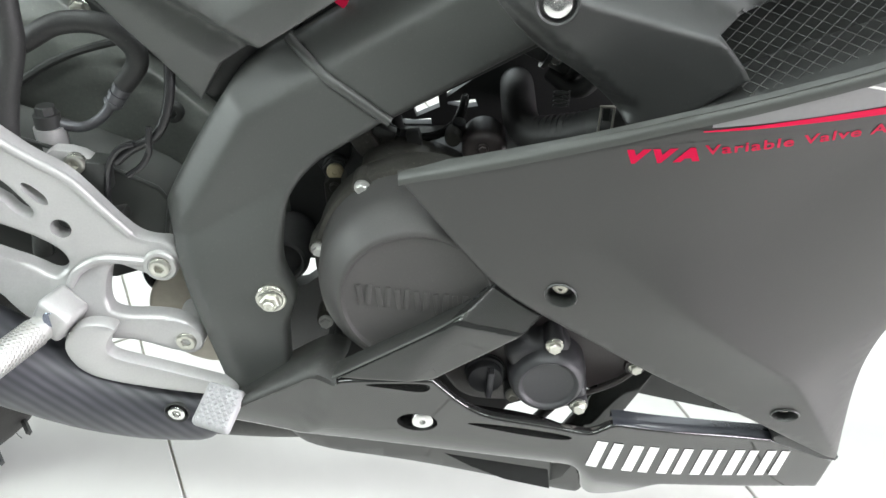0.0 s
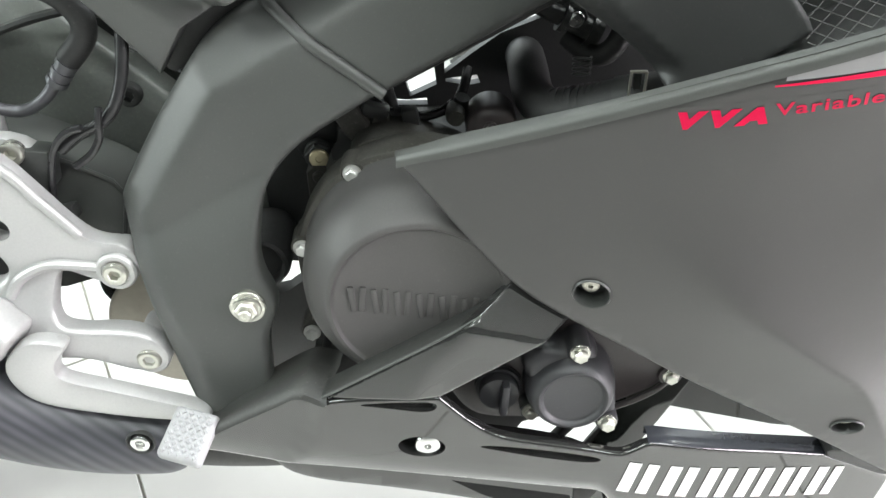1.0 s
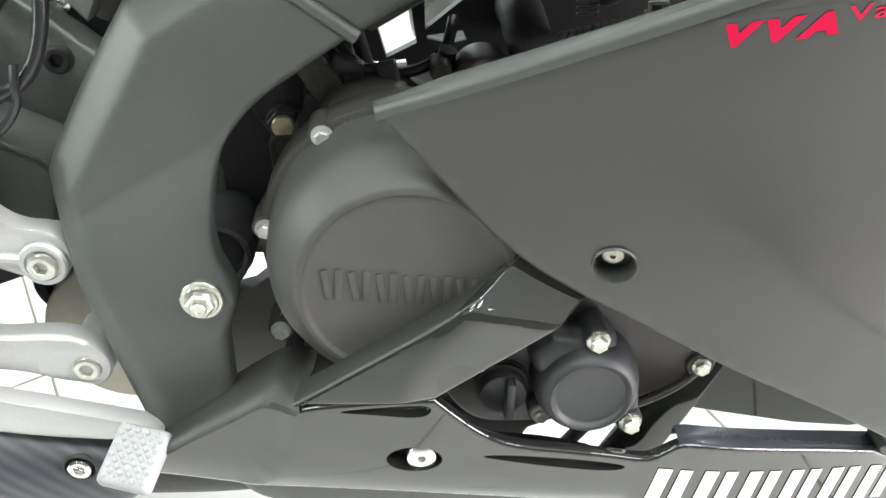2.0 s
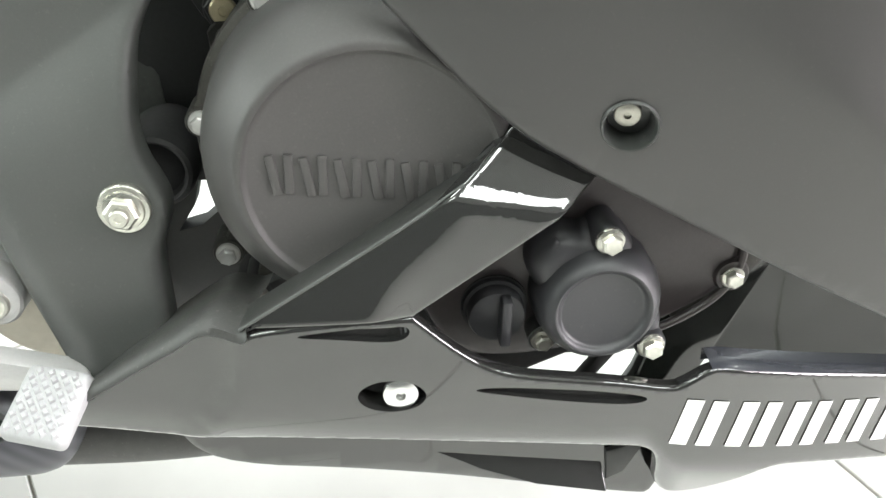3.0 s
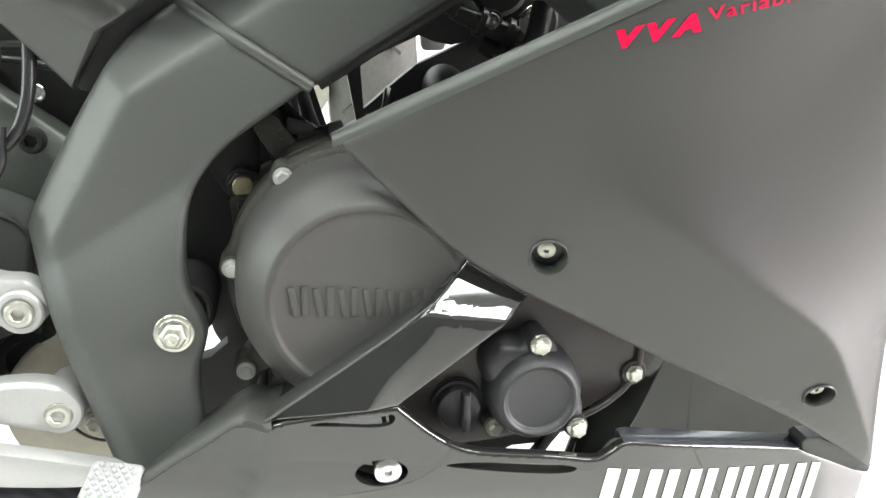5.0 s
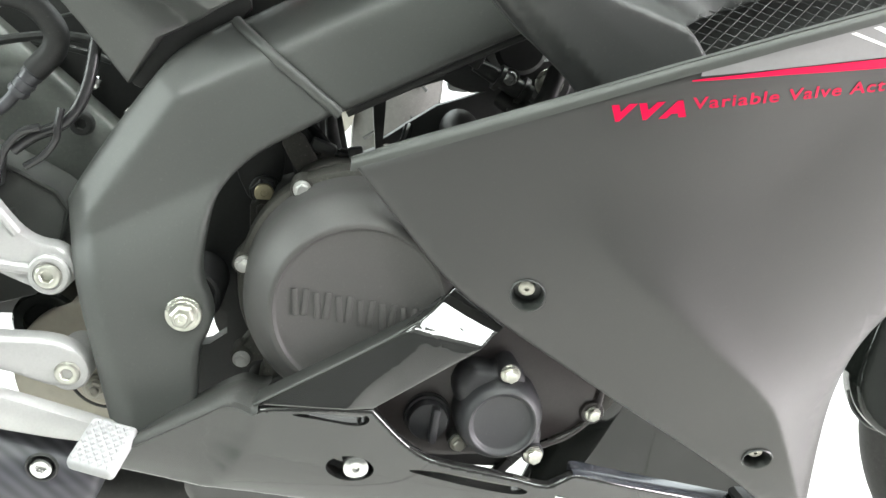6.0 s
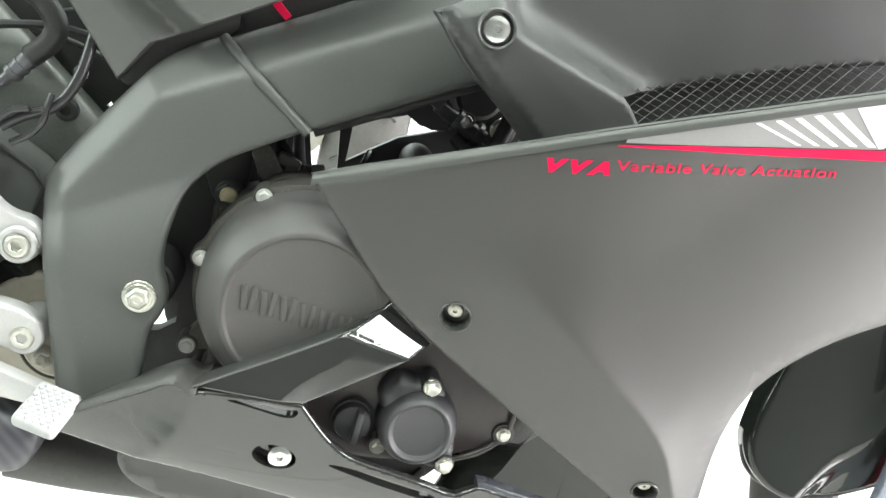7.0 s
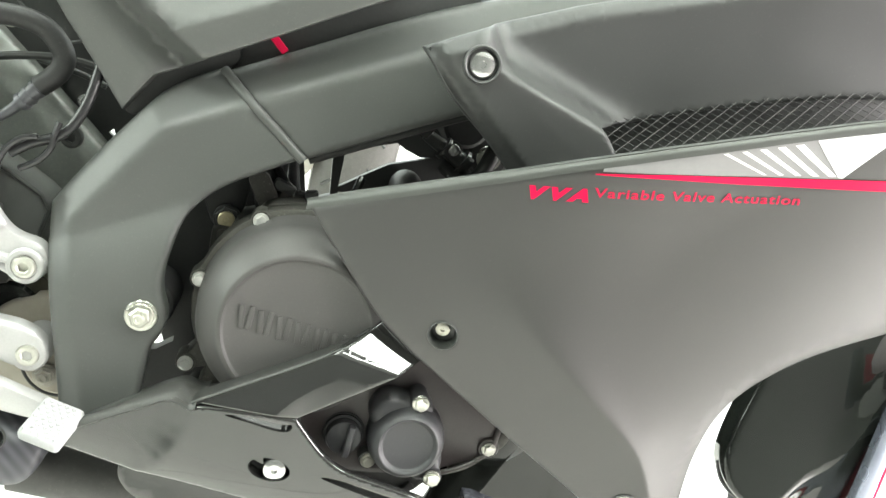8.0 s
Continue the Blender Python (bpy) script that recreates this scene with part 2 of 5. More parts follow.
def lathe(prof, seg=48, bm=None, centre=(0, 0, 0), m=None):
    """Turns rings of (radius, y) round the y axis; the face looks to -y."""
    bm = bm or bmesh.new()
    rings = []
    for r, y in prof:
        if r < 1e-6:
            rings.append([bm.verts.new((0, y, 0))])
        else:
            rings.append([bm.verts.new((r * math.cos(2 * math.pi * i / seg), y, r * math.sin(2 * math.pi * i / seg))) for i in range(seg)])
    for a, b in zip(rings, rings[1:]):
        for i in range(seg):
            j = (i + 1) % seg
            if len(a) == 1 and len(b) > 1:
                bm.faces.new((a[0], b[i], b[j]))
            elif len(b) == 1 and len(a) > 1:
                bm.faces.new((a[i], b[0], a[j]))
            elif len(a) > 1:
                bm.faces.new((a[i], b[i], b[j], a[j]))
    vs = [v for r in rings for v in r]
    mm = Matrix.Translation(centre) @ (m or Matrix())
    for v in vs:
        v.co = mm @ v.co
    return bm


def spline(pts, per=8):
    pts = [Vector(p) for p in pts]
    out = []
    for i in range(len(pts) - 1):
        p0, p1, p2, p3 = pts[max(i - 1, 0)], pts[i], pts[i + 1], pts[min(i + 2, len(pts) - 1)]
        for k in range(per):
            t = k / per
            out.append(0.5 * ((2 * p1) + (p2 - p0) * t + (2 * p0 - 5 * p1 + 4 * p2 - p3) * t * t + (3 * p1 - p0 - 3 * p2 + p3) * t ** 3))
    out.append(pts[-1])
    return out


def tube(pts, r, seg=14, per=8, bm=None, radii=None, squash=1.0):
    path = spline(pts, per) if per else [Vector(p) for p in pts]
    bm = bm or bmesh.new()
    up = Vector((0, 0, 1))
    rings = []
    nrm = None
    for i, p in enumerate(path):
        d = (path[min(i + 1, len(path) - 1)] - path[max(i - 1, 0)]).normalized()
        if nrm is None:
            nrm = d.orthogonal().normalized()
        nrm = (nrm - d * nrm.dot(d)).normalized()
        bi = d.cross(nrm)
        rad = r if radii is None else radii[0] + (radii[1] - radii[0]) * i / (len(path) - 1)
        rings.append([bm.verts.new(p + (nrm * math.cos(2 * math.pi * k / seg) + bi * squash * math.sin(2 * math.pi * k / seg)) * rad) for k in range(seg)])
    for a, b in zip(rings, rings[1:]):
        for k in range(seg):
            bm.faces.new((a[k], a[(k + 1) % seg], b[(k + 1) % seg], b[k]))
    bm.faces.new(list(reversed(rings[0])))
    bm.faces.new(rings[-1])
    return bm


def loft(rows, per=4):
    """A skin over rows of points, each row smoothed along its length."""
    bm = bmesh.new()
    lines = [[bm.verts.new(p) for p in spline(row, per)] for row in rows]
    for a, b in zip(lines, lines[1:]):
        for k in range(len(a) - 1):
            bm.faces.new((a[k], b[k], b[k + 1], a[k + 1]))
    bmesh.ops.recalc_face_normals(bm, faces=bm.faces)
    return bm


def block(size, m=None, bevel=0.002, bm=None, seg=2):
    bm2 = bmesh.new()
    bmesh.ops.create_cube(bm2, size=1)
    for v in bm2.verts:
        v.co = Vector((v.co.x * size[0], v.co.y * size[1], v.co.z * size[2]))
    if bevel:
        bmesh.ops.bevel(bm2, geom=bm2.edges[:], offset=bevel, segments=seg, affect="EDGES", profile=0.5)
    if m is not None:
        bmesh.ops.transform(bm2, matrix=m, verts=bm2.verts)
    if bm is None:
        return bm2
    me = bpy.data.meshes.new("tmp")
    bm2.to_mesh(me)
    bm2.free()
    bm.from_mesh(me)
    bpy.data.meshes.remove(me)
    return bm


def hexagon(r, y0, y1, cham, bm, spin=0.3, m=None):
    lathe_rings = [(r, y0), (r, y1 + cham), (r - cham, y1), (0, y1)]
    return lathe(lathe_rings, 6, bm, m=(m or Matrix()) @ Matrix.Rotation(spin, 4, "Y"))


BOLTS = {}


def bolt(parent, at, kind="flange", size=0.0065, material=None, label="", spin=0.3, tilt=None, name="bolt"):
    """A bolt head that looks to -y. flange: hexagon on a washer face; socket: round head with a hexagon hole; nut: nut on a stud."""
    material = material or M_ZINC
    key = (kind, round(size, 4), material.name, round(spin, 2))
    if key not in BOLTS:
        s = size
        bm = bmesh.new()
        if kind == "flange":
            lathe([(s, 0.002), (s, -0.0006), (s * 0.93, -0.0016), (s * 0.7, -0.0022), (0, -0.0022)], 28, bm)
            hexagon(s * 0.74, -0.001, -s * 0.82, 0.0007, bm, spin)
            lathe([(s * 0.55, -s * 0.80), (s * 0.5, -s * 0.86), (s * 0.36, -s * 0.84), (0, -s * 0.80)], 24, bm)
        elif kind == "socket":
            lathe([(s, 0.002), (s, -s * 0.42), (s * 0.93, -s * 0.58), (s * 0.78, -s * 0.66), (s * 0.60, -s * 0.66)], 30, bm)
            lathe([(s * 0.62, -s * 0.655), (s * 0.50, -s * 0.64)], 30, bm)
            lathe([(s * 0.56, -s * 0.65), (s * 0.50, -s * 0.60), (s * 0.48, -s * 0.10), (0, -s * 0.05)], 6, bm, m=Matrix.Rotation(spin, 4, "Y"))
        elif kind == "button":
            lathe([(s, 0.003), (s, -s * 0.10), (s * 0.93, -s * 0.2), (s * 0.62, -s * 0.30), (s * 0.3, -s * 0.33), (s * 0.27, -s * 0.32)], 36, bm)
            lathe([(s * 0.29, -s * 0.325), (s * 0.27, -s * 0.08), (0, -s * 0.06)], 6, bm, m=Matrix.Rotation(spin, 4, "Y"))
        else:
            lathe([(s, 0.004), (s, -0.0016), (s * 0.95, -0.0026), (s * 0.6, -0.003)], 40, bm)
            lathe([(s * 0.82, -0.002), (s * 0.76, -0.0045), (s * 0.6, -0.0052)], 40, bm)
            hexagon(s * 0.66, -0.002, -s * 0.75, 0.0014, bm, spin)
            lathe([(s * 0.36, -s * 0.7), (s * 0.36, -s * 1.0), (s * 0.31, -s * 1.06), (s * 0.14, -s * 1.06), (s * 0.12, -s * 1.0), (0, -s * 1.0)], 26, bm)
        BOLTS[key] = finish(bm, name, material, 28)
    ob = new(name, BOLTS[key])
    ob.parent = parent
    ob.location = at
    if tilt:
        ob.rotation_euler = tilt
    if label:
        ob["label"] = label
    return ob


def smooth01(a, b, x):
    t = min(max((x - a) / (b - a), 0.0), 1.0)
    return t * t * (3 - 2 * t)


def seg_dist(p, a, b):
    ax, az, bx, bz = a[0], a[1], b[0], b[1]
    t = ((p[0] - ax) * (bx - ax) + (p[1] - az) * (bz - az)) / ((bx - ax) ** 2 + (bz - az) ** 2)
    t = min(max(t, 0.0), 1.0)
    return math.hypot(p[0] - ax - t * (bx - ax), p[1] - az - t * (bz - az))


def line_dist(p, pts):
    return min(seg_dist(p, a, b) for a, b in zip(pts, pts[1:]))


# ---- the motorcycle: x ahead, z up, its right side to -y; it leans on its side stand ----
bike = tagged(new("motorcycle"), "black and grey sports motorcycle leaning on its side stand", "motorcycle")
bike.matrix_world = Matrix.Translation((0, 0.606, 0)) @ Matrix.Rotation(radians(-11.0), 4, "X")



def fair_y(x, z):
    y = -0.152 - 0.131 * x - 0.049 * z - 0.696 * x * z + 0.767 * x * x
    # a crease parts the flat rear facet from the bulging front one; it turns downwards near the lower screw
    d = (x - 0.162) * 0.591 + (z - 0.463) * 0.806
    low = (x - 0.305) * 0.848 + (z - 0.357) * 0.53
    d = 0.5 * (d + low + math.hypot(d - low, 0.008)) - 0.001
    # it is soft towards the rear upper corner and fades out there
    along = (x - 0.162) * 0.806 - (z - 0.463) * 0.591
    k = smooth01(-0.07, 0.05, along)
    s, r = 0.075, 0.0014 + 0.010 * (1 - smooth01(-0.04, 0.12, along))
    return y + k * 0.5 * 0.94 * s * (0.6 - math.exp(-math.hypot(d, r) / s))


ARCH = [(0.404, 0.195), (0.383, 0.29), (0.374, 0.345), (0.376, 0.385), (0.385, 0.412), (0.404, 0.437), (0.447, 0.471), (0.511, 0.5), (0.60, 0.53)]


CREASE = []
for k in (-0.010, -0.005, -0.002, 0.0, 0.002, 0.005, 0.010):
    CREASE.append(((0.162 + 0.591 * k, 0.463 + 0.806 * k), (0.162 + 0.591 * k + 0.806, 0.463 + 0.806 * k - 0.591)))
    CREASE.append(((0.305 + 0.848 * k, 0.357 + 0.53 * k), (0.305 + 0.848 * k + 0.53, 0.357 + 0.53 * k - 0.848)))


TOP_EDGE = [(-0.027, 0.513), (0.173, 0.604), (0.233, 0.629), (0.309, 0.658), (0.374, 0.682), (0.50, 0.722), (0.66, 0.78)]


EDGE_CUTS = []
for p, q in zip(TOP_EDGE, TOP_EDGE[1:]):
    s = math.hypot(q[0] - p[0], q[1] - p[1])
    nx, nz = (q[1] - p[1]) / s, (p[0] - q[0]) / s
    for k in (0.004, 0.0055, 0.0075, 0.011):
        EDGE_CUTS.append(((p[0] + nx * k, p[1] + nz * k), (q[0] + nx * k, q[1] + nz * k)))


def edge_depth(x, z):
    """Distance in from the straight runs of the upper edge."""
    return min(((x - p[0]) * (q[1] - p[1]) - (z - p[1]) * (q[0] - p[0])) / math.hypot(q[0] - p[0], q[1] - p[1]) for p, q in zip(TOP_EDGE, TOP_EDGE[1:]))


def fair_shell(x, z):
    e = line_dist((x, z), ARCH)
    return fair_y(x, z) + 0.003 * (1 - smooth01(0, 0.014, e)) + 0.0022 * (1 - smooth01(0.001, 0.011, edge_depth(x, z)))


def build_fairing():
    edge = [(-0.027, 0.513), (-0.027, 0.513), (0.008, 0.476), (0.05, 0.431), (0.095, 0.402), (0.17, 0.357), (0.25, 0.310), (0.301, 0.277), (0.347, 0.242),
            (0.404, 0.195), (0.404, 0.195)] + ARCH[1:] + [(0.66, 0.545), (0.66, 0.78), (0.50, 0.722), (0.374, 0.682), (0.309, 0.658), (0.233, 0.629),
            (0.173, 0.604), (0.099, 0.5705), (0.058, 0.5518), (0.02, 0.5345)]
    ob = part("side_fairing", panel(soft(edge, 2), fair_shell, rim(0.003, 0.011), 0.012, cuts=CREASE + EDGE_CUTS, holes=[ring(0.1055, 0.4315, 0.0117), ring(0.3145, 0.3005, 0.0107)]), M_FAIR, bike, "matte dark grey side fairing panel with decals", 40)
    edge_line = []
    for p, q in zip(TOP_EDGE, TOP_EDGE[1:]):
        for k in range(5):
            edge_line.append((p[0] + (q[0] - p[0]) * k / 5, p[1] + (q[1] - p[1]) * k / 5))
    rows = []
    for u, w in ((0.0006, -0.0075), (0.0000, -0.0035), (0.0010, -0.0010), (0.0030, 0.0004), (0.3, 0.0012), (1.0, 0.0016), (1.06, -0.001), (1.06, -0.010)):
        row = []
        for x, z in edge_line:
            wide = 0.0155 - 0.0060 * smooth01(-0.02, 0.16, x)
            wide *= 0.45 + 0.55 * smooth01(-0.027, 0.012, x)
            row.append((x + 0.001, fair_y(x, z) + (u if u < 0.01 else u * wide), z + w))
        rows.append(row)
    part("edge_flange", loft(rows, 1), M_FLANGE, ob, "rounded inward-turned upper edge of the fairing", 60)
    # recessed screw holes: dark cups set into the panel
    for x, z, s in ((0.1055, 0.4315, 0.0121), (0.3145, 0.3005, 0.0112)):
        y = fair_y(x, z)
        sl = 0.001
        nx = (fair_y(x + sl, z) - y) / sl
        nz = (fair_y(x, z + sl) - y) / sl
        m = Vector((-nx, 1, -nz)).normalized().to_track_quat("Y", "Z").to_matrix().to_4x4()
        bm = lathe([(s * 1.12, 0.0), (s * 1.06, -0.0012), (s, -0.0010), (s * 0.93, 0.002), (s * 0.88, 0.0115), (0, 0.0115)], 40)
        cup = part("screw_recess", bm, M_GREYPL, ob, "round recess for a fairing screw")
        cup.matrix_basis = Matrix.Translation((x, y - 0.0006, z)) @ m
        b = bolt(ob, (0, 0, 0), "button", s * 0.52, M_DKSTEEL, name="screw")
        b.matrix_basis = Matrix.Translation((x, y, z)) @ m @ Matrix.Translation((-0.0012, 0.0058 if s > 0.0115 else 0.0045, 0.0030))
    return ob


fairing = build_fairing()


def ribbon(name, quad, f, material, parent, lift=0.0007, n=40, label=""):
    """A thin film bent onto y = f(x, z) between two edges given as point lists of equal length."""
    a, b = quad
    bm = bmesh.new()
    rows = []
    for k in range(n + 1):
        t = k / n * (len(a) - 1)
        i = min(int(t), len(a) - 2)
        u = t - i
        p = [a[i][j] * (1 - u) + a[i + 1][j] * u for j in (0, 1)]
        q = [b[i][j] * (1 - u) + b[i + 1][j] * u for j in (0, 1)]
        row = []
        for w in (0, 0.25, 0.5, 0.75, 1):
            x, z = p[0] * (1 - w) + q[0] * w, p[1] * (1 - w) + q[1] * w
            row.append(bm.verts.new((x, f(x, z) - lift, z)))
        rows.append(row)
    for r, s in zip(rows, rows[1:]):
        for i in range(4):
            bm.faces.new((r[i], r[i + 1], s[i + 1], s[i]))
    return part(name, bm, material, parent, label)


def lettering(name, body, height, start, along, f, material, parent, width=None, lift=0.0013, shear=0.0, bold=0.0, gap=1.12, label=""):
    cu = bpy.data.curves.new(name, "FONT")
    cu.body, cu.size, cu.shear, cu.offset, cu.space_character = body, 1.0, shear, bold, gap
    tmp = new("tmp_text", cu)
    dg = bpy.context.evaluated_depsgraph_get()
    dg.update()
    me = bpy.data.meshes.new_from_object(tmp.evaluated_get(dg))
    bpy.data.objects.remove(tmp)
    xs = [v.co.x for v in me.vertices]
    w = max(xs) - min(xs)
    cap = 0.70
    sx = (width / w) if width else height / cap
    sy = height / cap
    d = Vector(along).normalized()
    up = Vector((-d.y, d.x))
    bm = bmesh.new()
    bm.from_mesh(me)
    bmesh.ops.triangulate(bm, faces=bm.faces)
    for v in bm.verts:
        p = Vector(start) + d * (v.co.x - min(xs)) * sx + up * v.co.y * sy
        v.co = Vector((p.x, f(p.x, p.y) - lift, p.y))
    return part(name, bm, material, parent, label)


lettering("decal_lettering", "VVA", 0.0094, (0.1385, 0.5648), (0.0440, 0.0085), fair_y, M_RED, fairing, width=0.0455, lift=0.0008, shear=0.3, bold=0.07, gap=1.5, label="bold red printed letters")
lettering("decal_lettering", "Variable Valve Actuation", 0.0076, (0.1858, 0.5778), (0.1665, 0.0312), fair_y, M_REDTHIN, fairing, width=0.1690, lift=0.0008, bold=0.017, label="thin red printed words")
ribbon("decal_film", ([(0.1325, 0.5765), (0.186, 0.5885), (0.356, 0.6220)], [(0.1355, 0.5625), (0.190, 0.5735), (0.360, 0.6060)]), fair_y, M_FILM, fairing, 0.0002, 80, "clear film under the printed words")
ribbon("stripe", ([(0.1812, 0.5962), (0.2367, 0.6087), (0.2936, 0.6197), (0.4035, 0.6415), (0.60, 0.6800)], [(0.1812, 0.5952), (0.2380, 0.6050), (0.2962, 0.6140), (0.4085, 0.6335), (0.60, 0.6680)]), fair_y, M_RED, fairing, 0.0010, 80, "red decal stripe tapering to a point")
ribbon("decal", ([(0.1860, 0.6025), (0.273, 0.6375), (0.36, 0.669), (0.408, 0.6850)], [(0.1860, 0.5990), (0.2936, 0.6205), (0.35, 0.6315), (0.376, 0.6368)]), fair_y, M_SILDEC, fairing, 0.0005, 80, "grey decal wedge above the red stripe")
for k in range(5):
    x = 0.270 + 0.0135 * k
    ribbon("decal_bar", ([(x, 0.6345 + 0.36 * (x - 0.272)), (x + 0.040, 0.6235 + 0.20 * (x + 0.04 - 0.300))], [(x + 0.0034 + 0.0008 * k, 0.6345 + 0.36 * (x + 0.0034 + 0.0008 * k - 0.272)), (x + 0.0434 + 0.0008 * k, 0.6235 + 0.20 * (x + 0.0434 + 0.0008 * k - 0.300))]), fair_y, M_WHITE, fairing, 0.0008, 8, "white slanting decal bar")
ribbon("decal", ([(0.340, 0.6610), (0.385, 0.6770), (0.4085, 0.6850)], [(0.3725, 0.6371), (0.3745, 0.6375), (0.3765, 0.6378)]), fair_y, M_LTDEC, fairing, 0.0009, 20, "pale silver decal field")


# ---- frame ----
OUTER = [(-0.19, 0.25), (-0.216, 0.345), (-0.231, 0.40), (-0.243, 0.453), (-0.211, 0.507), (-0.178, 0.555), (-0.16, 0.578), (-0.12, 0.603), (-0.07, 0.628), (0.042, 0.693), (0.104, 0.722), (0.30, 0.80)]


def frame_y(x, z):
    def bend(d, r=0.0022):
        return r * math.log1p(math.exp(min(d / r, 300)))
    # two bevels meet in a mitre at the bend of the frame
    d1 = (x + 0.243) * 0.833 - (z - 0.453) * 0.553
    d2 = (x + 0.16) * 0.479 - (z - 0.578) * 0.878
    y = -0.125 - 0.085 * (0.42 - z) + max(0.80 * bend(0.033 - d2, 0.0028), 0.75 * bend(0.023 - d1, 0.0028))
    rear = line_dist((x, z), OUTER[:4])
    y += 0.010 * max(0.0, 1 - rear / 0.02)
    # a fold runs across the leg below the bend
    return y - 0.42 * bend(0.459 + 0.525 * (x + 0.172) - z, 0.0022) + 0.42 * bend(0.420 + 0.525 * (x + 0.172) - z, 0.016)


FRAME_CUTS = [((-0.226, 0.442), (-0.143, 0.567)), ((-0.145, 0.550), (0.119, 0.694)), ((-0.172, 0.457), (-0.072, 0.5095)), ((-0.16, 0.578), (-0.147, 0.549))]


def build_frame():
    leg = [(-0.136, 0.25), (-0.136, 0.25), (-0.192, 0.25), (-0.192, 0.25)] + OUTER[1:3] + [(-0.243, 0.453), (-0.243, 0.453)] + OUTER[4:7] + [(-0.119, 0.603), (-0.119, 0.603), (-0.037, 0.540), (-0.037, 0.540),
           (-0.067, 0.522), (-0.097, 0.504), (-0.117, 0.484), (-0.128, 0.465), (-0.1320, 0.442), (-0.1345, 0.420), (-0.1325, 0.404), (-0.1260, 0.390), (-0.1232, 0.379), (-0.1260, 0.366), (-0.1325, 0.354), (-0.1340, 0.340), (-0.1343, 0.315), (-0.1350, 0.290)]
    ob = part("frame_cover", panel(soft(leg, 2), frame_y, rim(0.005, 0.020), 0.006, cuts=FRAME_CUTS), M_FRAME, bike, "satin black plastic cover over the frame leg", 60)
    bar = [(-0.117, 0.600), (-0.117, 0.600), (-0.07, 0.6265), (0.042, 0.691), (0.104, 0.720), (0.30, 0.80), (0.30, 0.80), (0.30, 0.705), (0.30, 0.705), (0.102, 0.613), (0.041, 0.580), (-0.0345, 0.5395), (-0.0345, 0.5395)]
    spar = part("frame_spar", panel(soft(bar, 2), lambda x, z: frame_y(x, z) + 0.001, rim(0.006, 0.05), 0.006, cuts=FRAME_CUTS[1:2]), M_FRAME, bike, "satin black aluminium frame spar", 60)
    pts = []
    for k in range(6):
        t = k / 5
        x, z = -0.1185 + 0.0835 * t, 0.6005 - 0.0615 * t
        pts.append((x, frame_y(x, z) + 0.0016, z))
    part("seam_bead", tube(pts, 0.0046, 14, 3), M_FRAME, spar, "rounded bead along the seam of the frame")
    # added tube that keeps the bright floor from showing below the spar
    part("spar_gap_filler", tube([(-0.030, -0.082, 0.5385), (0.041, -0.086, 0.5770), (0.102, -0.088, 0.6100), (0.160, -0.090, 0.6370)], 0.0055, 10, 4), M_BLACK, spar, "black tube added to hide the bright gap under the spar")
    nut = bolt(ob, (-0.1448, frame_y(-0.1448, 0.382) - 0.001, 0.3815), "nut", 0.0140, M_ZINC, "zinc plated pivot nut with a flange", 0.2, name="pivot_nut")
    return ob, spar


frame_cover, frame_spar = build_frame()


# ---- engine ----
engine = part("engine_block", block((0.30, 0.13, 0.19), pose(0.06, 0.0, 0.375), 0.02), M_BLACK, bike, "black engine block")
CX, CZ = -0.012, 0.400


def build_clutch_cover():
    bm = lathe([(0.094, -0.100), (0.093, -0.108), (0.091, -0.113), (0.0895, -0.140), (0.087, -0.150), (0.081, -0.161), (0.0735, -0.1695), (0.070, -0.1735),
                (0.0675, -0.1755), (0.065, -0.1755), (0.0635, -0.1735), (0.062, -0.1725), (0.03, -0.1728), (0, -0.1730)], 96, centre=(CX, 0, CZ))
    ob = part("clutch_cover", bm, M_ENGINE, bike, "satin black round clutch cover", 50)
    for k in range(6):
        # raised blocks stand in for a maker's mark
        for s in (0, 1):
            x = -0.061 + 0.0165 * k + 0.0075 * s
            zc = 0.4055 - 0.0022 * k
            m = pose(x, -0.1730, zc, 0, 4 if s else -6, 0)
            part("raised_bar", block((0.0045, 0.0022, 0.021), m, 0.0006), M_ENGINE, ob)
    case = []
    for k in range(72):
        a = 2 * math.pi * k / 72
        r = 0.097
        for bx, bz, br in ((-0.061, 0.478, 0.012), (-0.104, 0.414, 0.012), (-0.103, 0.332, 0.012), (-0.088, 0.302, 0.012), (0.03, 0.48, 0.014)):
            ang = math.atan2(bz - CZ, bx - CX)
            dd = abs((a - ang + math.pi) % (2 * math.pi) - math.pi)
            R = math.hypot(bx - CX, bz - CZ) + br * 0.8
            r = max(r, R - (dd * 0.10 / br * 0.012) * 6.0 * dd * 4)
        case.append((CX + r * math.cos(a), CZ + r * math.sin(a)))
    fl = part("crankcase_flange", panel(soft(case, 1), flat(-0.111), rim(0.003, 0.03), 0.0), M_CASE, bike, "dusty cast crankcase rim with bolt bosses")
    for x, z in ((-0.061, 0.478), (-0.104, 0.414), (-0.103, 0.332)):
        part("boss", lathe([(0.0095, -0.09), (0.0092, -0.112), (0.0085, -0.1135), (0, -0.1135)], 26, centre=(x, 0, z)), M_CASE, fl)
        bolt(fl, (x, -0.1137, z), "flange", 0.0072, M_ALU, "pale zinc flange bolt", 0.4)
    part("boss", lathe([(0.010, -0.08), (0.0095, -0.118), (0, -0.118)], 24, centre=(-0.089, 0, 0.304)), M_BLACK, fl)
    bolt(fl, (-0.089, -0.118, 0.304), "flange", 0.0068, M_STEEL, "", 0.1)
    return ob


clutch = build_clutch_cover()


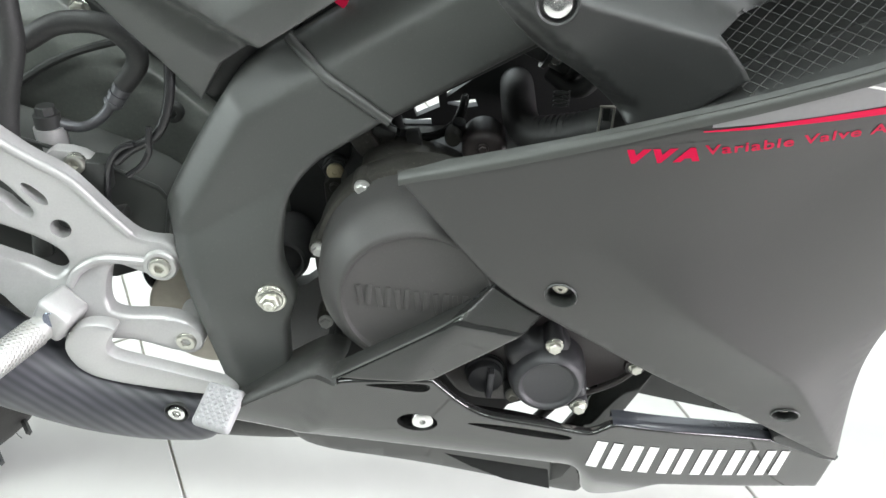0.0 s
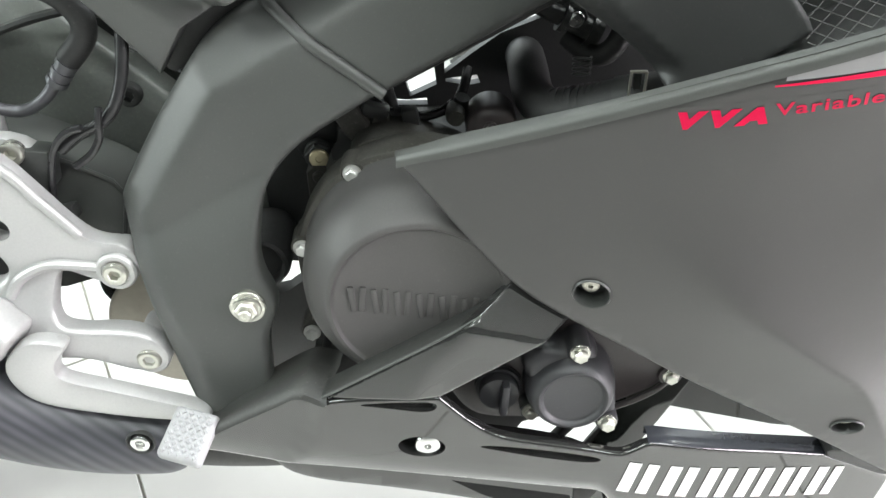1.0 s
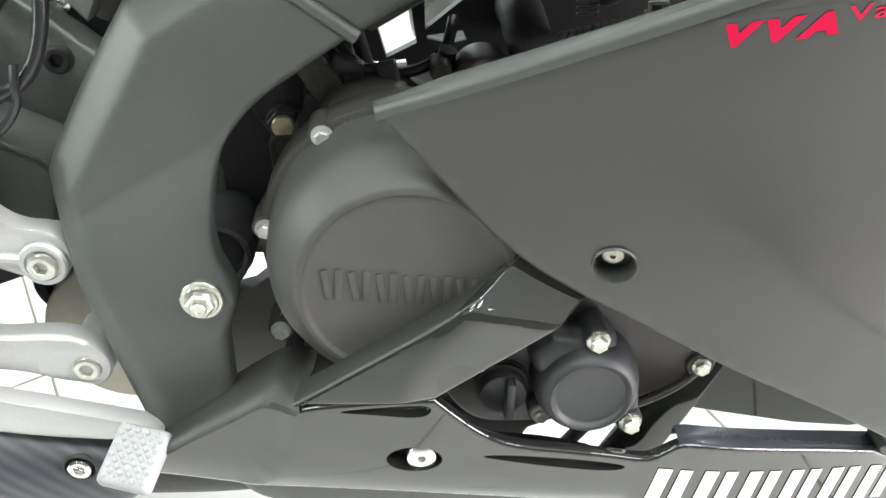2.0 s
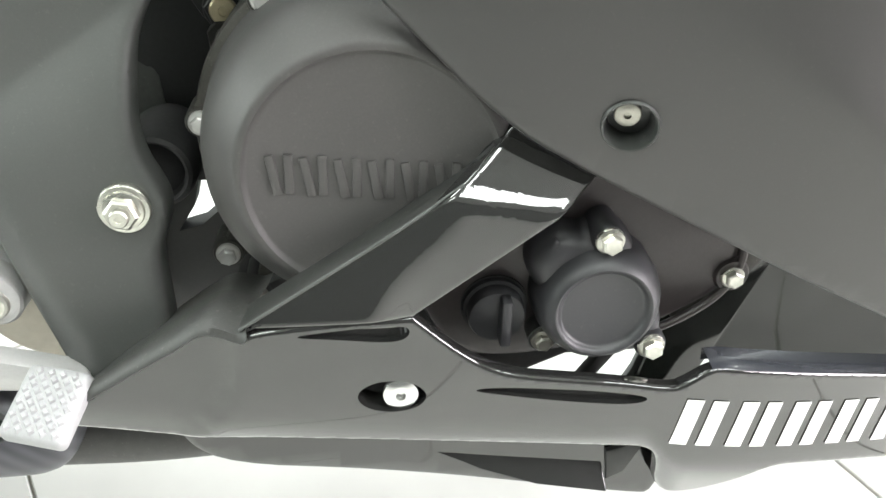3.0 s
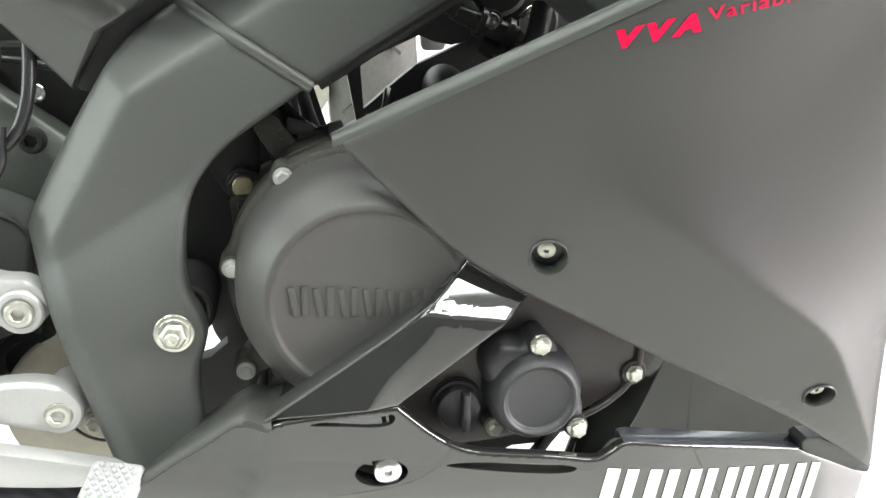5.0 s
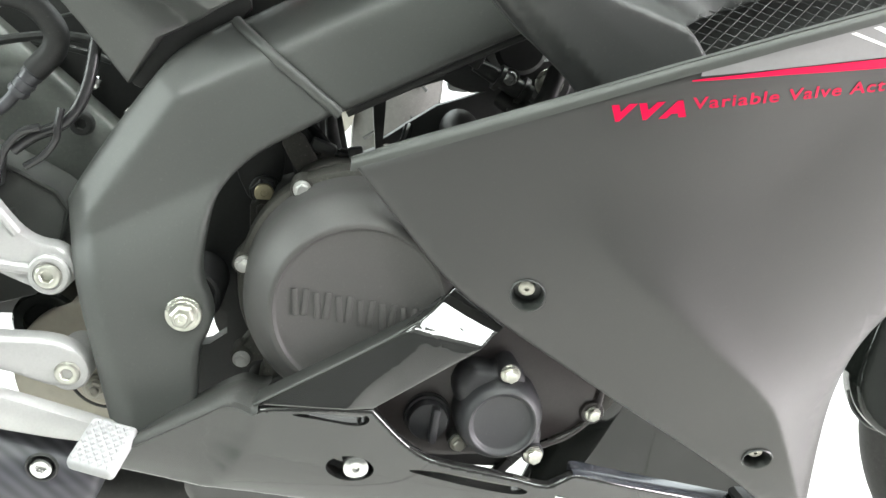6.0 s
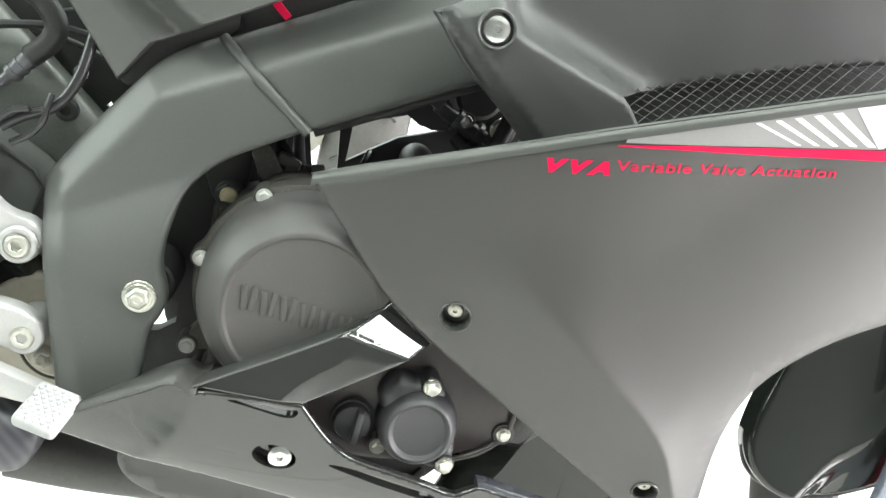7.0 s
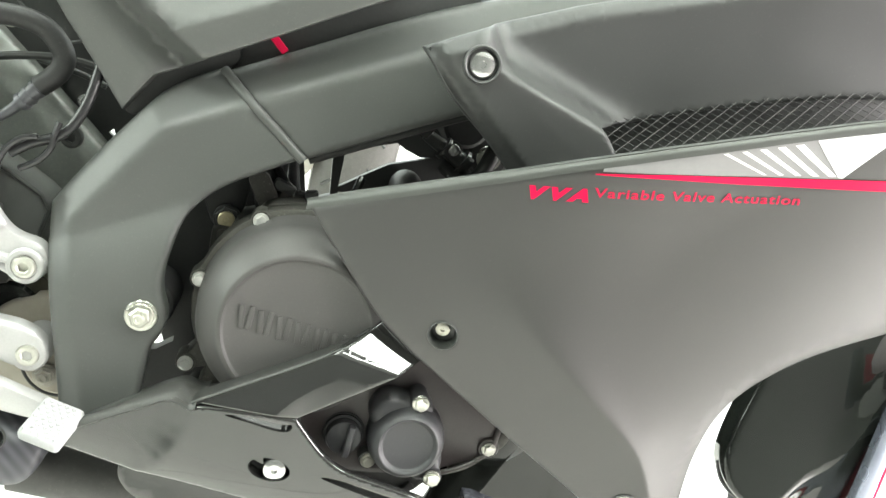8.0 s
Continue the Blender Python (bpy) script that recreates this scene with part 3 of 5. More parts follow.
def build_oil_side():
    side = [(0.02, 0.40), (0.06, 0.43), (0.12, 0.405), (0.17, 0.366), (0.194, 0.345), (0.196, 0.322), (0.185, 0.299), (0.160, 0.286), (0.13, 0.272), (0.06, 0.265), (0.02, 0.275), (0.0, 0.33)]
    cov = part("engine_side_cover", panel(soft(side, 3), lambda x, z: -0.150 - 0.02 * (0.2 - x), rim(0.006, 0.06), 0.0), M_BROWN, bike, "dull brown-black engine side cover")
    bm = lathe([(0.012, -0.12), (0.011, -0.150), (0.0095, -0.1525), (0, -0.1525)], 26, centre=(0.190, 0, 0.311))
    part("boss", bm, M_BROWN, cov)
    bolt(cov, (0.190, -0.1525, 0.311), "flange", 0.0072, M_ZINC, "", 0.5)
    rim_line = [(0.128, 0.2715), (0.148, 0.279), (0.168, 0.288), (0.184, 0.300), (0.194, 0.316), (0.196, 0.332)]
    part("cover_rim", tube([(x, -0.151 - 0.02 * (0.2 - x), z) for x, z in rim_line], 0.0026, 10, 5), M_BROWN, cov, "rounded rim of the side cover")
    part("bolt_flange", panel(soft([(0.160, 0.276), (0.176, 0.283), (0.196, 0.302), (0.212, 0.318), (0.205, 0.330), (0.190, 0.320), (0.176, 0.300), (0.158, 0.284)], 2), flat(-0.1475), rim(0.0025, 0.02), 0), M_CASE, cov, "cast flange round the cover bolt")
    # filter housing with a round raised face, a cone up to the top bolt and a ring of lobes
    hx, hz = 0.1055, 0.3155
    body = []
    for k in range(64):
        a = 2 * math.pi * k / 64
        r = 0.0345
        for bx, bz, br in ((0.109, 0.355, 0.010), (0.136, 0.285, 0.009), (0.080, 0.347, 0.018)):
            ang = math.atan2(bz - hz, bx - hx)
            dd = abs((a - ang + math.pi) % (2 * math.pi) - math.pi)
            R = math.hypot(bx - hx, bz - hz) + br * 0.55
            r = max(r, R * math.cos(min(dd * 1.25, 1.5)))
        body.append((hx + r * math.cos(a), hz + r * math.sin(a)))
    oc = part("oil_filter_cover", panel(soft(body, 2), flat(-0.1755), [(0.012, 0), (0.007, 0.001), (0.003, 0.0045), (0.001, 0.010), (0, 0.016), (0, 0.05)], 0.0), M_OIL, bike, "satin black oil filter cover", 40)
    part("cover_face", lathe([(0.0362, -0.150), (0.0360, -0.1665), (0.0345, -0.1745), (0.0320, -0.1805), (0.0293, -0.1845), (0.0270, -0.1860), (0.0256, -0.1856), (0.0244, -0.1836), (0.0234, -0.1822), (0.0222, -0.1818), (0, -0.1818)], 72, centre=(hx, 0, hz)), M_OIL, oc, "", 45)
    for x, z, y in ((0.109, 0.355, -0.1765), (0.136, 0.285, -0.1770)):
        part("boss", lathe([(0.0095, -0.13), (0.0092, y + 0.002), (0.0082, y), (0, y)], 26, centre=(x, 0, z)), M_OIL, oc)
        bolt(oc, (x, y, z), "flange", 0.0080, M_ZINC, "yellowish zinc flange bolt", 0.52)
    part("lug", block((0.022, 0.022, 0.019), pose(0.0840, -0.1625, 0.3435, 0, 36, 0), 0.004, seg=3), M_OIL, oc, "flat lug beside the round face")
    part("boss", lathe([(0.0085, -0.12), (0.0082, -0.166), (0, -0.167)], 26, centre=(0.0755, 0, 0.2885)), M_BLACK, oc)
    bolt(oc, (0.0755, -0.167, 0.2885), "flange", 0.0070, M_STEEL, "", 0.2)
    cap = part("oil_filler_cap", lathe([(0.0185, -0.13), (0.0185, -0.158), (0.0165, -0.1585), (0.0165, -0.165), (0.0155, -0.1672), (0.0135, -0.1678), (0, -0.1678)], 48, centre=(0.0495, 0, 0.3065)), M_OIL, bike, "black oil filler cap with a grip bar")
    part("grip", block((0.0062, 0.011, 0.030), pose(0.0535, -0.171, 0.3065, 0, 4, 0), 0.0018), M_OIL, cap, "upright grip bar")
    part("filler_neck", lathe([(0.0205, -0.10), (0.0203, -0.150), (0.0195, -0.154), (0.0185, -0.154)], 40, centre=(0.0495, 0, 0.3065)), M_BLACK, cap)


build_oil_side()


# ---- belly pan and its glossy upper strip ----
def pan_low(x):
    """Height of the crease along the pan's foot."""
    return 0.262 - 0.155 * (x + 0.13) if x < 0.126 else 0.2223 - 0.273 * (x - 0.126)


HOLLOW = [(-0.22, 0.2500), (-0.134, 0.2555), (-0.113, 0.2635), (-0.101, 0.2770), (-0.0935, 0.2940), (-0.0903, 0.3080), (-0.0885, 0.3256), (-0.0880, 0.345)]


def pan_y(x, z):
    y = -0.1975
    y += 0.24 * 0.03 * math.log1p(math.exp(min((x - 0.19) / 0.03, 30)))
    # a hollow behind the curved fold, a roll along the foot
    if x < -0.075:
        side = line_dist((x, z), HOLLOW)
        if x > np.interp(z, [h[1] for h in HOLLOW], [h[0] for h in HOLLOW]):
            side = -side
        y += 0.0075 * (1 - math.exp(-0.0015 * math.log1p(math.exp(min(side / 0.0015, 60))) / 0.015))
    d = pan_low(x) + 0.012 - z if x < 0.126 else 0.2343 - 0.273 * (x - 0.126) - 0.02 * smooth01(0.13, 0.16, x) - z
    y += 0.5 * 0.006 * math.log1p(math.exp(min(d / 0.006, 30)))
    return y


oval = ring(-0.0125, 0.2815, 0.0185, 0.0105, 40, -0.1)


GROOVE_1 = soft([(0.028, 0.2812), (0.048, 0.2812), (0.100, 0.2725), (0.133, 0.2640), (0.124, 0.2592), (0.085, 0.2665), (0.052, 0.2745)], 2)
GROOVE_2 = soft([(-0.066, 0.3258), (-0.03, 0.3275), (-0.004, 0.3272), (0.0005, 0.3235), (-0.003, 0.3180), (-0.014, 0.3172), (-0.035, 0.3212)], 2)


def build_pan():
    outline = [(-0.207, 0.275), (-0.207, 0.275), (-0.190, 0.2855), (-0.156, 0.305), (-0.124, 0.322), (-0.110, 0.3305), (-0.100, 0.3315), (-0.087, 0.3270), (-0.078, 0.3305), (-0.03, 0.332), (0.002, 0.331), (0.002, 0.331), (0.0255, 0.3060), (0.0430, 0.2930), (0.060, 0.2870), (0.086, 0.2818), (0.1174, 0.2752), (0.144, 0.2675),
               (0.152, 0.2700), (0.166, 0.2780), (0.175, 0.2768), (0.234, 0.2606), (0.285, 0.2463), (0.331, 0.2312), (0.331, 0.2312), (0.345, 0.222), (0.408, 0.186), (0.408, 0.186), (0.398, 0.148), (0.398, 0.148), (0.30, 0.172), (0.235, 0.189), (0.213, 0.192), (0.190, 0.176), (0.165, 0.165), (0.147, 0.170), (0.142, 0.208), (0.136, 0.2195), (0.118, 0.2235), (0.02, 0.240), (-0.085, 0.2555), (-0.130, 0.259), (-0.171, 0.268)]
    ob = part("belly_pan", panel(soft(outline, 2), pan_y, rim(0.0024, 0.008), 0.0026, holes=[oval, GROOVE_1, GROOVE_2]), M_GLOSS, bike, "glossy black plastic belly pan", 80)
    seam = [(-0.2065, 0.2755), (-0.190, 0.286), (-0.156, 0.3055), (-0.124, 0.3225), (-0.110, 0.331), (-0.100, 0.332), (-0.0865, 0.3285), (-0.083, 0.332)]
    crest = [(-0.2085, 0.2680), (-0.196, 0.2745), (-0.161, 0.3000), (-0.128, 0.3215), (-0.110, 0.3325), (-0.097, 0.3375), (-0.083, 0.3340), (-0.076, 0.3360)]
    rows = [[(x, pan_y(x, z) + 0.0006, z - 0.0052) for x, z in seam], [(x, pan_y(x, z) - 0.0014, z - 0.0034) for x, z in seam], [(x, pan_y(x, z) + 0.0004, z + 0.0006) for x, z in seam], [(x, pan_y(x, z) + 0.0065, z + 0.0024) for x, z in seam], [((x + u) / 2, -0.1800, (z + w) / 2 + 0.0028) for (x, z), (u, w) in zip(seam, crest)],
            [(u, -0.165, w) for u, w in crest], [(u, -0.160, w - 0.002) for u, w in crest], [(u, -0.125, w - 0.012) for u, w in crest]]
    part("pan_shoulder", loft(rows, 4), M_DUSTY, ob, "dusty satin shoulder of the pan under the frame", 50)
    return ob


pan = build_pan()


part("screw_recess", panel(oval, flat(-0.1955), [(0.0015, 0.012), (-0.0006, 0.0005), (-0.0006, 0.016)], 0), M_GLOSS, pan, "oval recess round the screw")
bolt(pan, (-0.0078, -0.1935, 0.2808), "button", 0.0102, M_CHROME, "bright button-head screw", name="screw")


def build_strip():
    s = [(-0.087, 0.331), (-0.087, 0.331), (-0.022, 0.3685), (0.031, 0.4005), (0.058, 0.4235), (0.058, 0.4235), (0.097, 0.3985), (0.097, 0.3985), (0.074, 0.3815), (0.002, 0.3315), (0.002, 0.3315), (-0.04, 0.331)]

    def sy(x, z):
        fold = z - (0.3965 - 0.19 * (x - 0.031))
        # the forward half leans over towards the floor; the facet above the fold rolls up softly
        lean = -0.13 * (z - 0.368) * smooth01(-0.006, 0.022, x - 0.5 * (z - 0.365)) * (1 - smooth01(-0.006, 0.004, fold))
        roll = 0.0012 * math.log1p(math.exp(min(fold / 0.0012, 60)))
        return -0.2025 + 0.585 * roll + 1.2 * max(0.0, x - 0.064) ** 2 * smooth01(0.0, 0.006, fold) + 0.16 * (z - 0.345) - 0.08 * (x - 0.03) + lean

    ob = part("pan_strip", panel(soft(s, 2), sy, [(0.0030, 0), (0.0016, 0.00003), (0.0007, 0.0005), (0, 0.0022), (0, 0.01)], 0.0030, cuts=[((0.031, 0.3965), (0.131, 0.3775))]), M_GLOSS, bike, "glossy black strip rising from the belly pan", 28)
    # the dusty upper ledge behind the strip's edge
    edge = [(-0.087, 0.3315), (-0.022, 0.3690), (0.006, 0.3858), (0.0315, 0.4010), (0.048, 0.4145)]
    part("pan_ledge", loft([[(x, sy(x, z) + 0.0007, z - 0.0012) for x, z in edge], [(x, sy(x, z) + 0.0013, z) for x, z in edge], [(x, -0.176, z + 0.001) for x, z in edge], [(x, -0.170, z - 0.004) for x, z in edge]], 4), M_DUSTY, ob, "dusty black ledge along the strip", 50)
    # thin paler tube paints in the highlight along the strip's upper edge
    part("edge_highlight", tube([(x, sy(x, z) + 0.0003, z - 0.0004) for x, z in edge[:-1]], 0.0010, 8, 4), M_EDGE, ob, "pale line imitating the highlight on the strip's edge")
    return ob


strip = build_strip()
for k in range(6):
    # white slanting bars stand in for a maker's mark
    for q in (0, 1):
        x = 0.1535 + 0.0350 * k + 0.0162 * q
        zt = 0.2592 - 0.238 * (x - 0.1535)
        w, h, lean = 0.0105 - 0.0010 * q, 0.0315, 0.0085
        ribbon("white_bar", ([(x, zt), (x + w, zt - 0.232 * w)], [(x - lean, zt - h), (x - lean + w, zt - h - 0.232 * w)]), pan_y, M_WHITE, pan, 0.0007, 2)


# the lip along the pan's upper edge and the dark crossbar under the fairing
def build_pan_details():
    top = [(0.1665, 0.2772)] + [(0.175 + 0.0156 * k, 0.2766 - 0.2715 * 0.0156 * k - 0.00003 * k * k) for k in range(11)]
    rows = [[(x, pan_y(x, z) + u, z + w) for x, z in top] for u, w in ((0.0012, -0.0030), (0.0006, -0.0006), (0.0018, 0.0006), (0.010, 0.0022), (0.0180, 0.0030), (0.0188, 0.0022), (0.0186, -0.006))]
    part("lip", loft(rows, 1), M_LIP, pan, "flat inward-turned upper lip", 50)
    fin = [(-0.142, 0.255), (-0.140, 0.231), (-0.114, 0.212), (-0.037, 0.199), (0.02, 0.1865), (0.077, 0.172), (0.135, 0.157), (0.152, 0.155), (0.160, 0.195), (0.118, 0.228), (0.02, 0.246), (-0.085, 0.263)]
    part("lower_fin", panel(soft(fin, 2), lambda x, z: -0.160 - 0.10 * max(0.0, 0.225 - 0.16 * x - z), rim(0.003, 0.03), 0.012), M_GLOSS, pan, "glossy black undercut fin of the pan")
    part("fin_step", panel([(-0.010, 0.2165), (0.053, 0.2040), (0.115, 0.1925), (0.1175, 0.1690), (0.072, 0.1800), (0.037, 0.1930)], lambda x, z: -0.158 - 0.65 * max(0.0, 0.214 - 0.19 * x - z), rim(0.0012, 0.02), 0), M_GLOSS, pan, "wedge-shaped glossy step")
    part("fin_end", panel([(0.118, 0.196), (0.143, 0.201), (0.130, 0.177), (0.1185, 0.172)], flat(-0.1645), rim(0.0012, 0.02), 0), M_BLACK, pan, "dark end of the step")
    tip = [(0.326, 0.2445), (0.346, 0.243), (0.414, 0.191), (0.408, 0.182), (0.350, 0.217), (0.332, 0.228)]
    part("rubber_tip", panel(soft(tip, 1), lambda x, z: min(fair_y(x, z) + 0.008, pan_y(x, z) - 0.0008), rim(0.002, 0.02), 0.006), M_RUBBER, pan, "black rubber pad between pan and fairing")


    part("groove", panel(inset(GROOVE_1, -0.0012), lambda x, z: pan_y(x, z) + 0.0030 - 0.30 * (z - 0.2725 + 0.2 * (x - 0.08)), [(0, 0), (0, 0.004)], 0.0022), M_GLOSS, pan, "long pressed groove")
    part("groove", panel(inset(GROOVE_2, -0.0012), lambda x, z: pan_y(x, z) + 0.0035 - 0.30 * (z - 0.3225), [(0, 0), (0, 0.004)], 0.0022), M_GLOSS, pan, "pressed groove under the strip")


build_pan_details()


def build_under_engine():
    side = [(0.127, 0.19), (0.153, 0.236), (0.166, 0.30), (0.215, 0.325), (0.240, 0.322), (0.227, 0.300), (0.201, 0.244), (0.180, 0.205), (0.166, 0.185)]
    part("inner_bracket", panel(soft(side, 1), flat(-0.125), rim(0.003, 0.012), 0), M_GUARD, bike, "glossy black bracket behind the oil filter")
    sump = [(-0.105, 0.33), (-0.105, 0.225), (0.060, 0.200), (0.083, 0.2385), (0.155, 0.2365), (0.165, 0.33)]
    part("sump", panel(soft(sump, 1), flat(-0.118), rim(0.006, 0.10), 0), M_BLACK, bike, "black engine sump")
    part("stay", block((0.0085, 0.010, 0.085), pose(0.1070, -0.118, 0.2140, 0, 38, 0), 0.002), M_BLACK, bike, "black stay under the engine")
    far = [(0.222, 0.100), (0.27, 0.086), (0.44, 0.044), (0.52, 0.050), (0.52, 0.150), (0.46, 0.22), (0.46, 0.30), (0.46, 0.60), (0.46, 0.74), (0.30, 0.70), (0.20, 0.60), (0.19, 0.45), (0.19, 0.30), (0.215, 0.25)]
    part("far_pan", panel(soft(far, 1), flat(0.06), rim(0.003, 0.012), 0), M_GUARD, bike, "black inside of the belly pan's far half")
    header = tube([(0.30, -0.02, 0.52), (0.31, -0.02, 0.40), (0.29, -0.01, 0.30), (0.26, 0.02, 0.24)], 0.02, 16, 6)
    part("exhaust_header", header, M_BLACK, bike, "black exhaust header pipe")
    part("exhaust_pipe", tube([(-0.240, -0.092, 0.199), (-0.16, -0.090, 0.193), (-0.05, -0.080, 0.190), (0.05, -0.06, 0.192)], 0.027, 24, 6), M_PIPE, bike, "matte dark grey exhaust pipe")


build_under_engine()


# ---- rear set: hanger, footpeg, brake pedal ----
def build_hanger():
    o = [(-0.42, 0.575), (-0.363, 0.524), (-0.345, 0.508), (-0.318, 0.492), (-0.300, 0.468), (-0.277, 0.436), (-0.262, 0.424), (-0.240, 0.422), (-0.229, 0.405), (-0.237, 0.387), (-0.256, 0.385), (-0.275, 0.3915), (-0.292, 0.399), (-0.300, 0.392), (-0.304, 0.365),
         (-0.296, 0.352), (-0.249, 0.353), (-0.226, 0.346), (-0.214, 0.328), (-0.222, 0.313), (-0.243, 0.311), (-0.281, 0.326), (-0.305, 0.326), (-0.335, 0.330), (-0.373, 0.345), (-0.388, 0.357), (-0.405, 0.373), (-0.47, 0.40), (-0.47, 0.440), (-0.396, 0.406), (-0.373, 0.397), (-0.350, 0.3855), (-0.340, 0.391), (-0.3345, 0.400), (-0.338, 0.410), (-0.346, 0.418), (-0.364, 0.429), (-0.387, 0.439), (-0.47, 0.47), (-0.47, 0.51), (-0.380, 0.468), (-0.371, 0.452), (-0.358, 0.446), (-0.354, 0.453), (-0.364, 0.468), (-0.376, 0.485), (-0.44, 0.54)]
    ob = part("footrest_hanger", panel(soft(o, 2), lambda x, z: -0.118 - 0.02 * smooth01(0.40, 0.34, z), rim(0.004, 0.016), 0.012, holes=[ring(-0.3335, 0.436, 0.0095, n=28), soft([(-0.356, 0.485), (-0.339, 0.470), (-0.338, 0.459), (-0.347, 0.461), (-0.360, 0.476)], 2)]), M_SILVER, bike, "silver cast aluminium footrest hanger", 40)
    # raised rib that runs from the upper arm into the peg mount
    part("rib", tube([(-0.262, -0.1185, 0.402), (-0.300, -0.1195, 0.405), (-0.325, -0.1205, 0.394), (-0.336, -0.1225, 0.378)], 0.0046, 10, 6), M_SILVER, ob)
    part("rib", tube([(-0.415, -0.1165, 0.563), (-0.360, -0.1170, 0.516), (-0.318, -0.1170, 0.487), (-0.296, -0.1170, 0.460), (-0.272, -0.1170, 0.430)], 0.0042, 12, 6), M_SILVER, ob, "raised edge of the upper arm")
    for x, z, y in ((-0.2495, 0.399, -0.120), (-0.2325, 0.3255, -0.134)):
        part("boss", lathe([(0.0165, -0.09), (0.0160, y - 0.001), (0.0145, y - 0.003), (0.0115, y - 0.003), (0.011, y - 0.0015), (0, y - 0.0015)], 40, centre=(x, 0, z)), M_SILVER, ob)
        bolt(ob, (x, y - 0.001, z), "socket", 0.0098, M_ZINC, "socket-head bolt", 0.2)
    # peg mount and peg
    mount = part("peg_mount", block((0.034, 0.034, 0.036), pose(-0.343, -0.142, 0.360, 0, 35, -20), 0.006, seg=3), M_SILVER, ob, "clevis of the footpeg")
    part("pin", lathe([(0.0085, -0.150), (0.0085, -0.1590), (0.0078, -0.1600), (0, -0.1600)], 28, centre=(-0.342, 0, 0.365)), M_FORK, ob, "clevis pin head")
    return ob


hanger = build_hanger()


def build_footpeg():
    a, b = Vector((-0.352, -0.145, 0.353)), Vector((-0.392, -0.245, 0.352))
    d = (b - a).normalized()
    bm = tube([a, a + d * 0.01, a + d * 0.03, a + d * 0.1], 0.0125, 20, 3)
    peg = part("footpeg", bm, M_ALU, bike, "knurled aluminium footpeg", 40)
    rings = bmesh.new()
    side = d.cross(Vector((0, 0, 1))).normalized()
    up = side.cross(d)
    for i in range(22):
        c = a + d * (0.020 + 0.0037 * i)
        for k in range(20):
            an = 2 * math.pi * (k + 0.5 * (i % 2)) / 20
            n = side * math.cos(an) + up * math.sin(an)
            q = n.to_track_quat("Z", "Y").to_matrix().to_4x4()
            block((0.0030, 0.0026, 0.0016), Matrix.Translation(c + n * 0.0128) @ q @ Matrix.Rotation(radians(45), 4, "Z"), 0, rings)
    part("knurling", rings, M_ALU, peg, "raised knurls")
    return peg


build_footpeg()


def build_pedal():
    arm = [(-0.284, 0.355), (-0.318, 0.360), (-0.341, 0.338), (-0.339, 0.316), (-0.327, 0.3000), (-0.3085, 0.2915), (-0.2648, 0.2823), (-0.2218, 0.2757), (-0.186, 0.2740), (-0.186, 0.2850), (-0.210, 0.2930), (-0.2588, 0.3085), (-0.296, 0.3195), (-0.3015, 0.328), (-0.297, 0.340)]
    ob = part("brake_pedal", panel(soft(arm, 2), flat(-0.158), rim(0.004, 0.015), 0), M_SILVER, bike, "silver rear brake pedal with a ribbed pad", 40)
    m = pose(-0.193, -0.193, 0.292, 26, 8, -14)
    part("pad", block((0.036, 0.042, 0.012), m, 0.004, seg=3), M_PAD, ob, "square worn aluminium pedal pad")
    for i in range(9):
        for j in range(10):
            u, v = -0.0132 + 0.0033 * i, -0.0162 + 0.0036 * j
            if (i + j) % 2 == 0:
                bm = bmesh.new()
                bmesh.ops.create_cone(bm, cap_ends=True, segments=4, radius1=0.0029, radius2=0.0014, depth=0.0022)
                bmesh.ops.transform(bm, matrix=m @ Matrix.Translation((u, v, 0.0064)) @ Matrix.Diagonal((1, 1.08, 1, 1)), verts=bm.verts)
                part("stud", bm, M_PAD, ob)
    return ob


build_pedal()


